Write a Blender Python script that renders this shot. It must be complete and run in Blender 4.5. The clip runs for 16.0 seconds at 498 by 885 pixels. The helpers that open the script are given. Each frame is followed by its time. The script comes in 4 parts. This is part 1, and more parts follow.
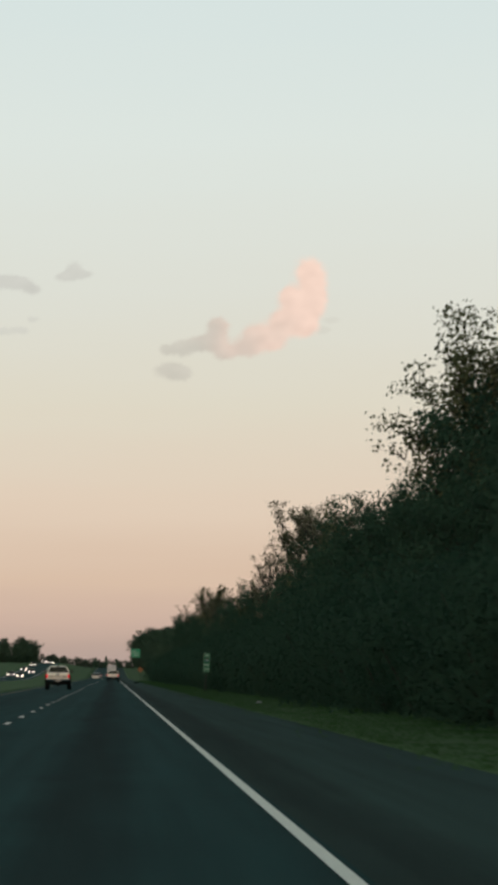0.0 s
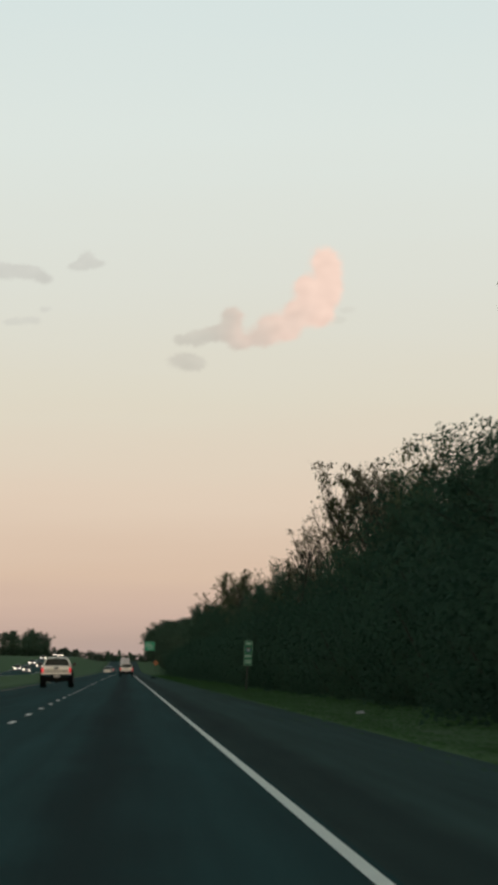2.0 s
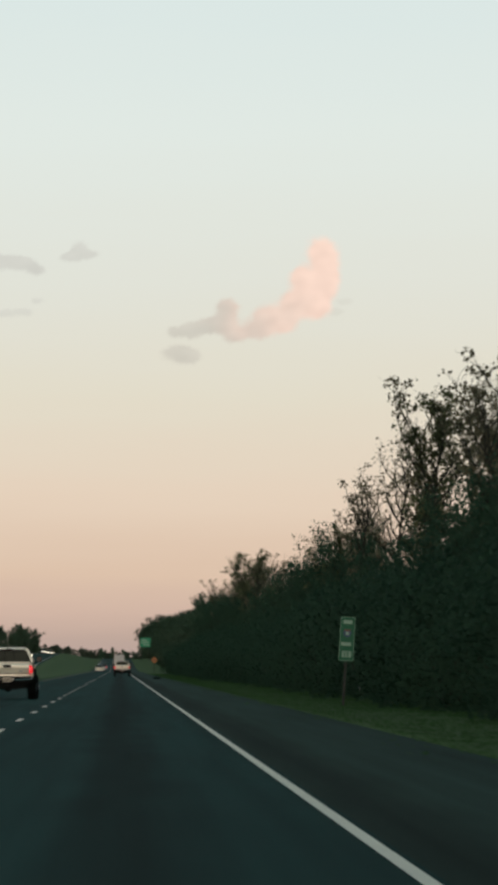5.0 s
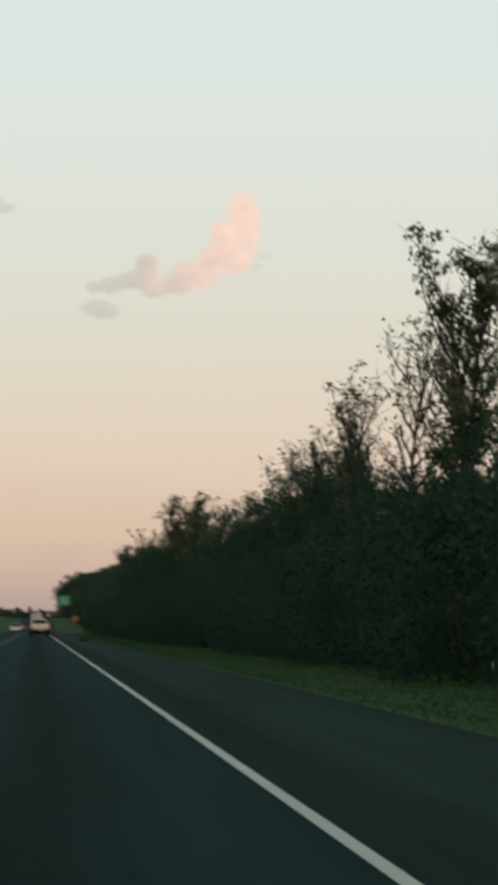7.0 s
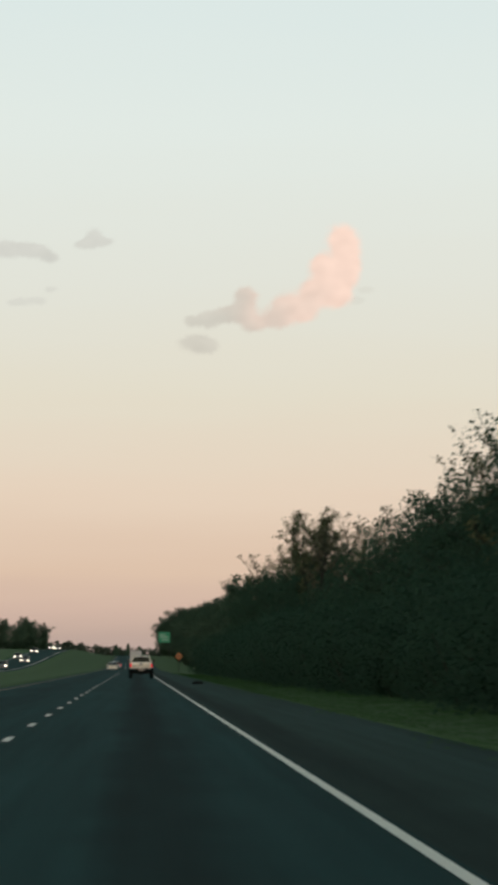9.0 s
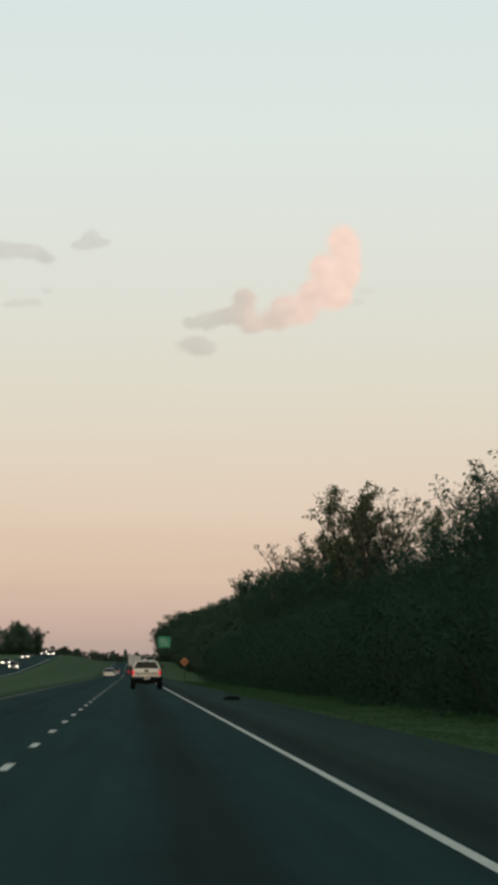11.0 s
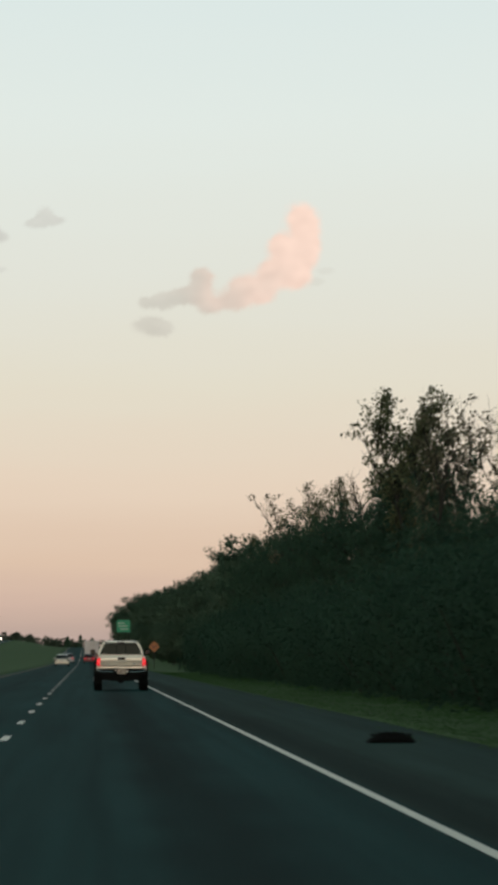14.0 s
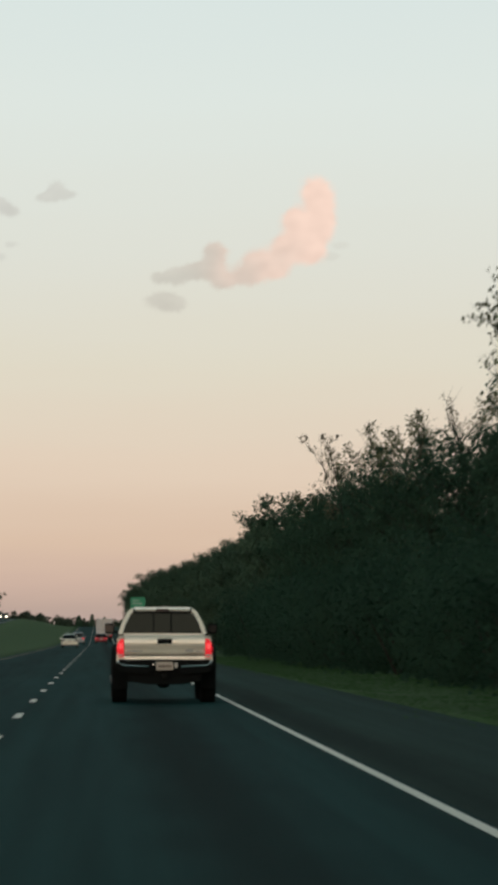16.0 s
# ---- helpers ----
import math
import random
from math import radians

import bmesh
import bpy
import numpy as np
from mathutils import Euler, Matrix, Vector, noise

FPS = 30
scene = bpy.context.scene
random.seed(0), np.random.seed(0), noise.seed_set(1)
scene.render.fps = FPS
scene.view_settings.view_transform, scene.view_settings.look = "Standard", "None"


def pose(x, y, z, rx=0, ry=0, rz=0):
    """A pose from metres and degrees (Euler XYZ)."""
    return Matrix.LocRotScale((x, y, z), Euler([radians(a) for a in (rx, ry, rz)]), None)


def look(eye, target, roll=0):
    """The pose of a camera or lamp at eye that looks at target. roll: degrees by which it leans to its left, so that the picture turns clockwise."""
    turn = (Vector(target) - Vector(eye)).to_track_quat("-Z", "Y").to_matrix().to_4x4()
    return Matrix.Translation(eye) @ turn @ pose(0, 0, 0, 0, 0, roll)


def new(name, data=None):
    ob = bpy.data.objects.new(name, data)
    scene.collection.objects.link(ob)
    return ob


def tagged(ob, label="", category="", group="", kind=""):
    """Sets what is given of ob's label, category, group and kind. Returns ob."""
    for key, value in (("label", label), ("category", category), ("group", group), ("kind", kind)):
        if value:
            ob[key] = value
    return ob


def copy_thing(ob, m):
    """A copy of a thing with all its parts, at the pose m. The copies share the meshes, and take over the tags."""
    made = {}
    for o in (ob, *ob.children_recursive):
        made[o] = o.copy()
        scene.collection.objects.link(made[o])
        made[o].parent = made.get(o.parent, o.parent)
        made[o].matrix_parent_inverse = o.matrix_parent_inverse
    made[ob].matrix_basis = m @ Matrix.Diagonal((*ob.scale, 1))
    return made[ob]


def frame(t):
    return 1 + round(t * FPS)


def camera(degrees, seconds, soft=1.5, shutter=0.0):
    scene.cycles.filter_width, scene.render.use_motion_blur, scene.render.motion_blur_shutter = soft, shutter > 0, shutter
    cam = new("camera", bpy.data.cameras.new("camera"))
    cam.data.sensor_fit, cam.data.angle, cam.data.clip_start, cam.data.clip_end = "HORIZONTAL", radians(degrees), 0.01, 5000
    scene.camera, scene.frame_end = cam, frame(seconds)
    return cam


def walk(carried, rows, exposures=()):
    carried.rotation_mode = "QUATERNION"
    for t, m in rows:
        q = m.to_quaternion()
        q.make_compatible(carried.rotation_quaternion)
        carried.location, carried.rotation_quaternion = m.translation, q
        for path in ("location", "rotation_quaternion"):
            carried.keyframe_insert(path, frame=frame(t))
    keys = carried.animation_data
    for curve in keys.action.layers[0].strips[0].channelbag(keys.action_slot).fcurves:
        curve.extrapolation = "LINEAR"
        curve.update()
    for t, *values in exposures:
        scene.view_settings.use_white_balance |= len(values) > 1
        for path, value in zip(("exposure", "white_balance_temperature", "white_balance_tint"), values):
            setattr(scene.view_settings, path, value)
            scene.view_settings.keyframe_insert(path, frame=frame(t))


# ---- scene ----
cam = camera(8.245, 16.0, soft=4.6, shutter=0.7)
ROWS = [
    (0.0, -1.292, 0.00, 1.100, 3.847, -2.257),
    (0.5, -1.272, 14.02, 1.104, 3.883, -2.141),
    (1.0, -1.269, 28.05, 1.104, 3.837, -2.070),
    (1.5, -1.273, 42.07, 1.106, 3.827, -1.993),
    (2.0, -1.329, 56.09, 1.105, 3.745, -2.039),
    (2.5, -1.385, 70.12, 1.107, 3.755, -2.104),
    (3.0, -1.433, 84.14, 1.108, 3.737, -2.044),
    (3.5, -1.494, 98.16, 1.108, 3.700, -2.045),
    (4.0, -1.555, 112.19, 1.108, 3.655, -2.110),
    (4.2, -1.578, 117.78, 1.107, 3.603, -2.047),
    (6.3, -1.610, 178.54, 1.130, 3.929, -2.390),
    (6.4, -1.606, 181.51, 1.128, 3.903, -2.393),
    (6.5, -1.603, 184.47, 1.120, 3.665, -2.399),
    (6.6, -1.602, 187.40, 1.130, 3.915, -2.370),
    (6.7, -1.602, 190.37, 1.120, 3.612, -2.431),
    (6.8, -1.602, 193.30, 1.129, 3.861, -2.299),
    (6.9, -1.601, 196.26, 1.123, 3.657, -1.885),
    (7.0, -1.601, 199.19, 1.106, 3.031, -3.535),
    (7.1, -1.605, 202.16, 1.113, 3.281, -3.428),
    (7.2, -1.609, 205.09, 1.114, 3.337, -3.263),
    (7.3, -1.613, 208.02, 1.117, 3.473, -3.175),
    (7.4, -1.618, 210.99, 1.118, 3.484, -3.073),
    (7.5, -1.622, 213.92, 1.120, 3.522, -2.898),
    (8.0, -1.659, 228.67, 1.127, 3.657, -2.540),
    (8.5, -1.706, 243.43, 1.131, 3.737, -2.263),
    (9.0, -1.766, 258.15, 1.131, 3.667, -1.895),
    (9.2, -1.805, 264.05, 1.134, 3.642, -1.788),
    (11.3, -2.216, 325.97, 1.175, 3.800, -2.038),
    (11.5, -2.255, 331.83, 1.178, 3.813, -2.144),
    (12.0, -2.344, 346.59, 1.181, 3.684, -2.283),
    (12.5, -2.409, 361.31, 1.187, 3.617, -2.463),
    (13.0, -2.452, 376.07, 1.191, 3.569, -2.561),
    (13.5, -2.477, 390.79, 1.197, 3.604, -2.633),
    (14.0, -2.485, 405.55, 1.200, 3.547, -2.697),
    (14.5, -2.474, 420.31, 1.206, 3.506, -2.558),
    (15.0, -2.455, 435.03, 1.208, 3.401, -2.528),
    (15.5, -2.445, 449.78, 1.213, 3.380, -2.536),
    (16.0, -2.450, 464.51, 1.213, 3.211, -2.499),
]
walk(cam, [(t, pose(x, y, z, 90 + pitch, 0, yaw)) for t, x, y, z, pitch, yaw in ROWS],
     [(0.0, -0.03), (2.0, -0.03), (2.5, -0.04), (3.0, 0.0), (3.5, 0.05), (4.0, -0.02), (4.2, 0.03), (6.5, 0.02), (7.5, -0.03), (8.0, 0.02), (8.5, -0.03),
      (9.0, 0.04), (11.5, -0.02), (12.0, 0.04), (13.5, 0.05), (14.5, 0.03), (15.0, 0.06), (15.5, 0.11), (16.0, -0.01)])

# ---------------------------------------------------------------- light
def srgb(r, g, b):
    return tuple(((c / 255 + 0.055) / 1.055) ** 2.4 if c > 10 else c / 255 / 12.92 for c in (r, g, b)) + (1.0,)


world = bpy.data.worlds.new("dusk_sky")
scene.world = world
world.use_nodes = True
wn, wl = world.node_tree.nodes, world.node_tree.links
wn.clear()
w_coord = wn.new("ShaderNodeTexCoord")
w_split = wn.new("ShaderNodeSeparateXYZ")
w_ramp = wn.new("ShaderNodeValToRGB")
w_sky = wn.new("ShaderNodeTexSky")
w_sky.sky_type, w_sky.sun_disc, w_sky.sun_elevation, w_sky.sun_rotation = "NISHITA", False, radians(1.0), radians(195)
w_back = wn.new("ShaderNodeBackground")
w_glow = wn.new("ShaderNodeBackground")
w_sum = wn.new("ShaderNodeAddShader")
w_out = wn.new("ShaderNodeOutputWorld")
SKY = [  # sine of the height above the horizon, colour
    (0.0000, srgb(180, 160, 153)), (0.0066, srgb(188, 165, 153)), (0.0165, srgb(206, 179, 163)), (0.0271, srgb(217, 191, 169)),
    (0.0487, srgb(225, 206, 186)), (0.0773, srgb(222, 216, 199)), (0.1079, srgb(221, 222, 212)), (0.1537, srgb(221, 229, 224)),
    (0.2197, srgb(211, 226, 226)), (0.3600, srgb(192, 209, 204)), (0.5600, srgb(176, 190, 184)), (0.6900, srgb(108, 136, 137)), (0.8000, srgb(54, 82, 88)), (1.0000, srgb(35, 58, 64)),
]
ramp = w_ramp.color_ramp
while len(ramp.elements) < len(SKY):
    ramp.elements.new(0.5)
for e, (at, colour) in zip(ramp.elements, SKY):
    e.position, e.color = at, colour
wl.new(w_coord.outputs["Generated"], w_split.inputs[0])
w_map, w_noise, w_drift = wn.new("ShaderNodeMapping"), wn.new("ShaderNodeTexNoise"), wn.new("ShaderNodeMath")  # faint level streaks of haze
w_map.inputs["Scale"].default_value = (9, 9, 95)
w_noise.inputs["Scale"].default_value, w_noise.inputs["Detail"].default_value = 1.0, 3.0
w_drift.operation = "MULTIPLY_ADD"
w_drift.inputs[1].default_value = 0.011
w_level = wn.new("ShaderNodeMath")
w_level.operation = "SUBTRACT"
w_level.inputs[1].default_value = 0.0055
wl.new(w_coord.outputs["Generated"], w_map.inputs["Vector"])
wl.new(w_map.outputs[0], w_noise.inputs["Vector"])
wl.new(w_noise.outputs[0], w_drift.inputs[0])
wl.new(w_split.outputs["Z"], w_drift.inputs[2])
wl.new(w_drift.outputs[0], w_level.inputs[0])
wl.new(w_level.outputs[0], w_ramp.inputs[0])
wl.new(w_ramp.outputs[0], w_back.inputs[0])
wl.new(w_sky.outputs[0], w_glow.inputs[0])
w_back.inputs[1].default_value = 1.0
w_glow.inputs[1].default_value = 0.01
wl.new(w_back.outputs[0], w_sum.inputs[0])
wl.new(w_glow.outputs[0], w_sum.inputs[1])
wl.new(w_sum.outputs[0], w_out.inputs[0])

sun = new("sun", bpy.data.lights.new("sun", "SUN"))  # the afterglow in the west, behind the road's travellers
sun.data.energy, sun.data.angle, sun.data.color = 0.55, radians(40), (1.0, 0.70, 0.48)
sun.matrix_world = look((-50, -200, 26), (0, 0, 0))


# ---------------------------------------------------------------- materials
def material(name, colour, rough=0.6, metal=0.0, spread=0.0, scale=4.0, bump=0.0, bump_scale=60.0, per=None, dark=None):
    """A surface with two scales of variation. spread: how far the colour strays; per: 'object' or 'island' for piece by piece variation."""
    m = bpy.data.materials.new(name)
    m.use_nodes = True
    n, l = m.node_tree.nodes, m.node_tree.links
    b = n["Principled BSDF"]
    b.inputs["Roughness"].default_value, b.inputs["Metallic"].default_value = rough, metal
    b.inputs["Base Color"].default_value = (*colour[:3], 1)
    if rough >= 0.7 and not metal:
        b.inputs["Specular IOR Level"].default_value = 0.12
    if spread:
        co = n.new("ShaderNodeTexCoord")
        big, fine, mix = n.new("ShaderNodeTexNoise"), n.new("ShaderNodeTexNoise"), n.new("ShaderNodeMix")
        big.inputs["Scale"].default_value, fine.inputs["Scale"].default_value = scale, scale * 11
        big.inputs["Detail"].default_value = 6
        mul = n.new("ShaderNodeMath")
        mul.operation = "MULTIPLY_ADD"
        mul.inputs[1].default_value = 0.45
        l.new(co.outputs["Object"], big.inputs["Vector"])
        l.new(co.outputs["Object"], fine.inputs["Vector"])
        l.new(fine.outputs[0], mul.inputs[0])
        l.new(big.outputs[0], mul.inputs[2])
        fac = mul.outputs[0]
        if per:
            info = n.new("ShaderNodeObjectInfo" if per == "object" else "ShaderNodeNewGeometry")
            add = n.new("ShaderNodeMath")
            add.operation = "MULTIPLY_ADD"
            add.inputs[1].default_value = 0.9
            l.new(info.outputs["Random" if per == "object" else "Random Per Island"], add.inputs[0])
            l.new(fac, add.inputs[2])
            sub = n.new("ShaderNodeMath")
            sub.operation = "SUBTRACT"
            sub.inputs[1].default_value = 0.45
            l.new(add.outputs[0], sub.inputs[0])
            fac = sub.outputs[0]
        rng = n.new("ShaderNodeMapRange")
        rng.inputs["From Min"].default_value, rng.inputs["From Max"].default_value = 0.35, 1.05
        l.new(fac, rng.inputs["Value"])
        mix.data_type = "RGBA"
        low = dark if dark else tuple(c * (1 - spread) for c in colour[:3])
        high = tuple(min(1, c * (1 + spread)) for c in colour[:3])
        mix.inputs["A"].default_value, mix.inputs["B"].default_value = (*low[:3], 1), (*high, 1)
        l.new(rng.outputs[0], mix.inputs["Factor"])
        l.new(mix.outputs["Result"], b.inputs["Base Color"])
        rr = n.new("ShaderNodeMapRange")
        rr.inputs["To Min"].default_value, rr.inputs["To Max"].default_value = max(0, rough - 0.1), min(1, rough + 0.1)
        l.new(big.outputs[0], rr.inputs["Value"])
        l.new(rr.outputs[0], b.inputs["Roughness"])
        if bump:
            bn, bt = n.new("ShaderNodeBump"), n.new("ShaderNodeTexNoise")
            bt.inputs["Scale"].default_value = bump_scale
            bn.inputs["Strength"].default_value, bn.inputs["Distance"].default_value = bump, 0.02
            l.new(co.outputs["Object"], bt.inputs["Vector"])
            l.new(bt.outputs[0], bn.inputs["Height"])
            l.new(bn.outputs[0], b.inputs["Normal"])
    return m


def glowing(name, colour, strength):
    m = bpy.data.materials.new(name)
    m.use_nodes = True
    b = m.node_tree.nodes["Principled BSDF"]
    b.inputs["Base Color"].default_value = (*colour[:3], 1)
    b.inputs["Emission Color"].default_value = (*colour[:3], 1)
    b.inputs["Emission Strength"].default_value = strength
    b.inputs["Roughness"].default_value = 0.25
    return m


GRASS = material("grass", (0.036, 0.090, 0.021), 0.9, spread=0.26, scale=0.35, bump=0.3, bump_scale=14)
BLADES = material("grass_blades", (0.034, 0.090, 0.021), 0.8, spread=0.16, scale=0.5, per="island")


def pavement(name, colour, bands, rough):
    """Asphalt: fine stone grain, long streaks along the road, and oil and wear bands along the lanes. bands: (x, factor)."""
    m = bpy.data.materials.new(name)
    m.use_nodes = True
    n, l = m.node_tree.nodes, m.node_tree.links
    b = n["Principled BSDF"]
    co, sep = n.new("ShaderNodeTexCoord"), n.new("ShaderNodeSeparateXYZ")
    l.new(co.outputs["Object"], sep.inputs[0])
    lo, hi = bands[0][0], bands[-1][0]
    fit = n.new("ShaderNodeMapRange")
    fit.inputs["From Min"].default_value, fit.inputs["From Max"].default_value = lo, hi
    warp, wob = n.new("ShaderNodeTexNoise"), n.new("ShaderNodeMath")
    warp.inputs["Scale"].default_value = 0.25
    wob.operation = "MULTIPLY_ADD"
    wob.inputs[1].default_value = 0.5
    l.new(co.outputs["Object"], warp.inputs["Vector"])
    l.new(warp.outputs[0], wob.inputs[0])
    l.new(sep.outputs["X"], wob.inputs[2])
    l.new(wob.outputs[0], fit.inputs["Value"])
    ramp = n.new("ShaderNodeValToRGB")
    ramp.color_ramp.interpolation = "B_SPLINE"
    while len(ramp.color_ramp.elements) < len(bands):
        ramp.color_ramp.elements.new(0.5)
    for e, (x, f) in zip(ramp.color_ramp.elements, bands):
        e.position, e.color = (x + 0.25 - lo) / (hi - lo), (f, f, f, 1)
    l.new(fit.outputs[0], ramp.inputs[0])
    mapping = n.new("ShaderNodeMapping")
    mapping.inputs["Scale"].default_value = (1.6, 0.02, 1)
    streak, grain, blot = n.new("ShaderNodeTexNoise"), n.new("ShaderNodeTexNoise"), n.new("ShaderNodeTexNoise")
    streak.inputs["Scale"].default_value, grain.inputs["Scale"].default_value, blot.inputs["Scale"].default_value = 2.0, 70.0, 0.5
    l.new(co.outputs["Object"], mapping.inputs["Vector"])
    l.new(mapping.outputs[0], streak.inputs["Vector"])
    l.new(co.outputs["Object"], grain.inputs["Vector"])
    along = n.new("ShaderNodeMapping")
    along.inputs["Scale"].default_value = (1.0, 0.07, 1)
    l.new(co.outputs["Object"], along.inputs["Vector"])
    l.new(along.outputs[0], blot.inputs["Vector"])
    factor = None
    for node, low, high in ((streak, 0.82, 1.18), (grain, 0.6, 1.4), (blot, 0.85, 1.15)):
        r = n.new("ShaderNodeMapRange")
        r.inputs["From Min"].default_value, r.inputs["From Max"].default_value = 0.25, 0.75
        r.inputs["To Min"].default_value, r.inputs["To Max"].default_value = low, high
        l.new(node.outputs[0], r.inputs["Value"])
        if factor is None:
            factor = r.outputs[0]
        else:
            mu = n.new("ShaderNodeMath")
            mu.operation = "MULTIPLY"
            l.new(factor, mu.inputs[0])
            l.new(r.outputs[0], mu.inputs[1])
            factor = mu.outputs[0]
    tint, last = n.new("ShaderNodeVectorMath"), n.new("ShaderNodeVectorMath")
    tint.operation, last.operation = "SCALE", "MULTIPLY"
    last.inputs[1].default_value = colour
    l.new(ramp.outputs[0], tint.inputs[0])
    l.new(factor, tint.inputs["Scale"])
    l.new(tint.outputs[0], last.inputs[0])
    l.new(last.outputs[0], b.inputs["Base Color"])
    b.inputs["Roughness"].default_value = rough
    b.inputs["Specular IOR Level"].default_value = 0.03
    bump = n.new("ShaderNodeBump")
    bump.inputs["Strength"].default_value, bump.inputs["Distance"].default_value = 0.5, 0.01
    l.new(grain.outputs[0], bump.inputs["Height"])
    l.new(bump.outputs[0], b.inputs["Normal"])
    return m


ASPHALT = pavement("asphalt", (0.0105, 0.0490, 0.0490), [(-8, 0.9), (-7.2, 1.1), (-5.6, 0.66), (-4.4, 1.12), (-3.4, 1.08), (-2.6, 1.22), (-2.1, 0.92), (-1.8, 0.50), (-1.4, 0.46), (-1.0, 0.90), (-0.5, 1.12), (0.3, 0.7)], 0.88)
SHOULDER = pavement("shoulder_asphalt", (0.0285, 0.0585, 0.0520), [(0.1, 0.72), (0.4, 0.50), (0.8, 0.62), (1.2, 1.05), (1.7, 1.34), (2.4, 1.22), (3.0, 0.85)], 0.92)
PAINT = material("road_paint", (0.86, 0.82, 0.74), 0.6, spread=0.12, scale=2.2, bump=0.4, bump_scale=120, dark=(0.66, 0.63, 0.57))
YELLOW = material("yellow_road_paint", (0.20, 0.14, 0.04), 0.6, spread=0.3, scale=2.5)
BARK = material("bark", (0.044, 0.043, 0.036), 0.9, spread=0.4, scale=3, bump=0.8, bump_scale=25)


def leaf_material(name, colour, spread, through_share=0.35):
    m = material(name, colour, 0.85, spread=spread, scale=0.25, per="island")
    n, l = m.node_tree.nodes, m.node_tree.links
    b, out = n["Principled BSDF"], n["Material Output"]
    b.inputs["Specular IOR Level"].default_value = 0.15
    thin, mix = n.new("ShaderNodeBsdfTranslucent"), n.new("ShaderNodeMixShader")
    l.new(b.inputs["Base Color"].links[0].from_socket, thin.inputs["Color"])
    mix.inputs[0].default_value = through_share
    l.new(b.outputs[0], mix.inputs[1])
    l.new(thin.outputs[0], mix.inputs[2])
    l.new(mix.outputs[0], out.inputs["Surface"])
    return m


# thicket leaves, darkened: the shade below overhanging branches is in the colour
LEAF_S = leaf_material("leaves_thicket_shaded", (0.042, 0.088, 0.057), 0.06, 0.4)
LEAF_A = leaf_material("leaves_dark", (0.056, 0.107, 0.066), 0.08, 0.4)
LEAF_B = leaf_material("leaves_olive", (0.150, 0.158, 0.082), 0.28, 0.5)
# thin crowns: the warm glow of the sky behind is put into the brown
LEAF_C = leaf_material("leaves_skyglow_brown", (0.195, 0.170, 0.110), 0.26, 0.6)
# for the farther trees: aerial haze is put into this lighter leaf colour
LEAF_D = leaf_material("leaves_hazed_green", (0.088, 0.138, 0.088), 0.22)
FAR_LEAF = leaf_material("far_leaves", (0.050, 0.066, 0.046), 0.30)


# ---------------------------------------------------------------- mesh helpers
def mesh_of(name, verts, faces, mat, smooth=False):
    me = bpy.data.meshes.new(name)
    me.from_pydata([tuple(v) for v in verts], [], [tuple(f) for f in faces])
    me.materials.append(mat)
    if smooth:
        me.polygons.foreach_set("use_smooth", [True] * len(me.polygons))
    me.update()
    return me


def quads_mesh(name, corners, mat):
    """Many small separate faces; corners: count x corners x 3."""
    n, k = corners.shape[:2]
    me = bpy.data.meshes.new(name)
    me.vertices.add(n * k)
    me.vertices.foreach_set("co", corners.reshape(-1).astype(np.float32))
    me.loops.add(n * k)
    me.loops.foreach_set("vertex_index", np.arange(n * k, dtype=np.int32))
    me.polygons.add(n)
    me.polygons.foreach_set("loop_start", np.arange(0, n * k, k, dtype=np.int32))
    me.update(calc_edges=True)
    me.materials.append(mat)
    return me


def part(name, bm, mat, parent, label=""):
    """Link a bmesh (or a ready mesh) as one mesh object under a thing or a part."""
    if isinstance(bm, bpy.types.Mesh):
        me = bm
    else:
        me = bpy.data.meshes.new(name)
        bm.normal_update()
        bm.to_mesh(me)
        bm.free()
        me.materials.append(mat)
    ob = new(name, me)
    ob.parent = parent
    if label:
        tagged(ob, label)
    return ob


def thing(name, m, label, category, group="", kind=""):
    ob = new(name)
    ob.empty_display_size = 0.2
    ob.matrix_world = m
    return tagged(ob, label, category, group, kind)


def box(cx, cy, cz, sx, sy, sz, bevel=0.0, segments=2):
    bm = bmesh.new()
    bmesh.ops.create_cube(bm, size=1.0, matrix=Matrix.Translation((cx, cy, cz)) @ Matrix.Diagonal((sx, sy, sz, 1)))
    if bevel:
        bmesh.ops.bevel(bm, geom=bm.edges[:], offset=bevel, segments=segments, affect="EDGES", profile=0.6)
    return bm


def rod(r1, r2, length, m, seg=20, bevel=0.0):
    bm = bmesh.new()
    bmesh.ops.create_cone(bm, cap_ends=True, segments=seg, radius1=r1, radius2=r2, depth=length, matrix=m)
    if bevel:
        rim = [e for e in bm.edges if len(e.link_faces) == 2 and any(len(f.verts) > 4 for f in e.link_faces)]
        bmesh.ops.bevel(bm, geom=rim, offset=bevel, segments=2, affect="EDGES")
    return bm


def prism(outline, y0, y1, bevel=0.0):
    """A solid from an outline of (x, z) points, between y0 and y1."""
    bm = bmesh.new()
    a = [bm.verts.new((x, y0, z)) for x, z in outline]
    b = [bm.verts.new((x, y1, z)) for x, z in outline]
    bm.faces.new(a)
    bm.faces.new(b[::-1])
    for i in range(len(a)):
        j = (i + 1) % len(a)
        bm.faces.new((a[j], a[i], b[i], b[j]))
    bmesh.ops.recalc_face_normals(bm, faces=bm.faces[:])
    if bevel:
        bmesh.ops.bevel(bm, geom=bm.edges[:], offset=bevel, segments=2, affect="EDGES")
    return bm


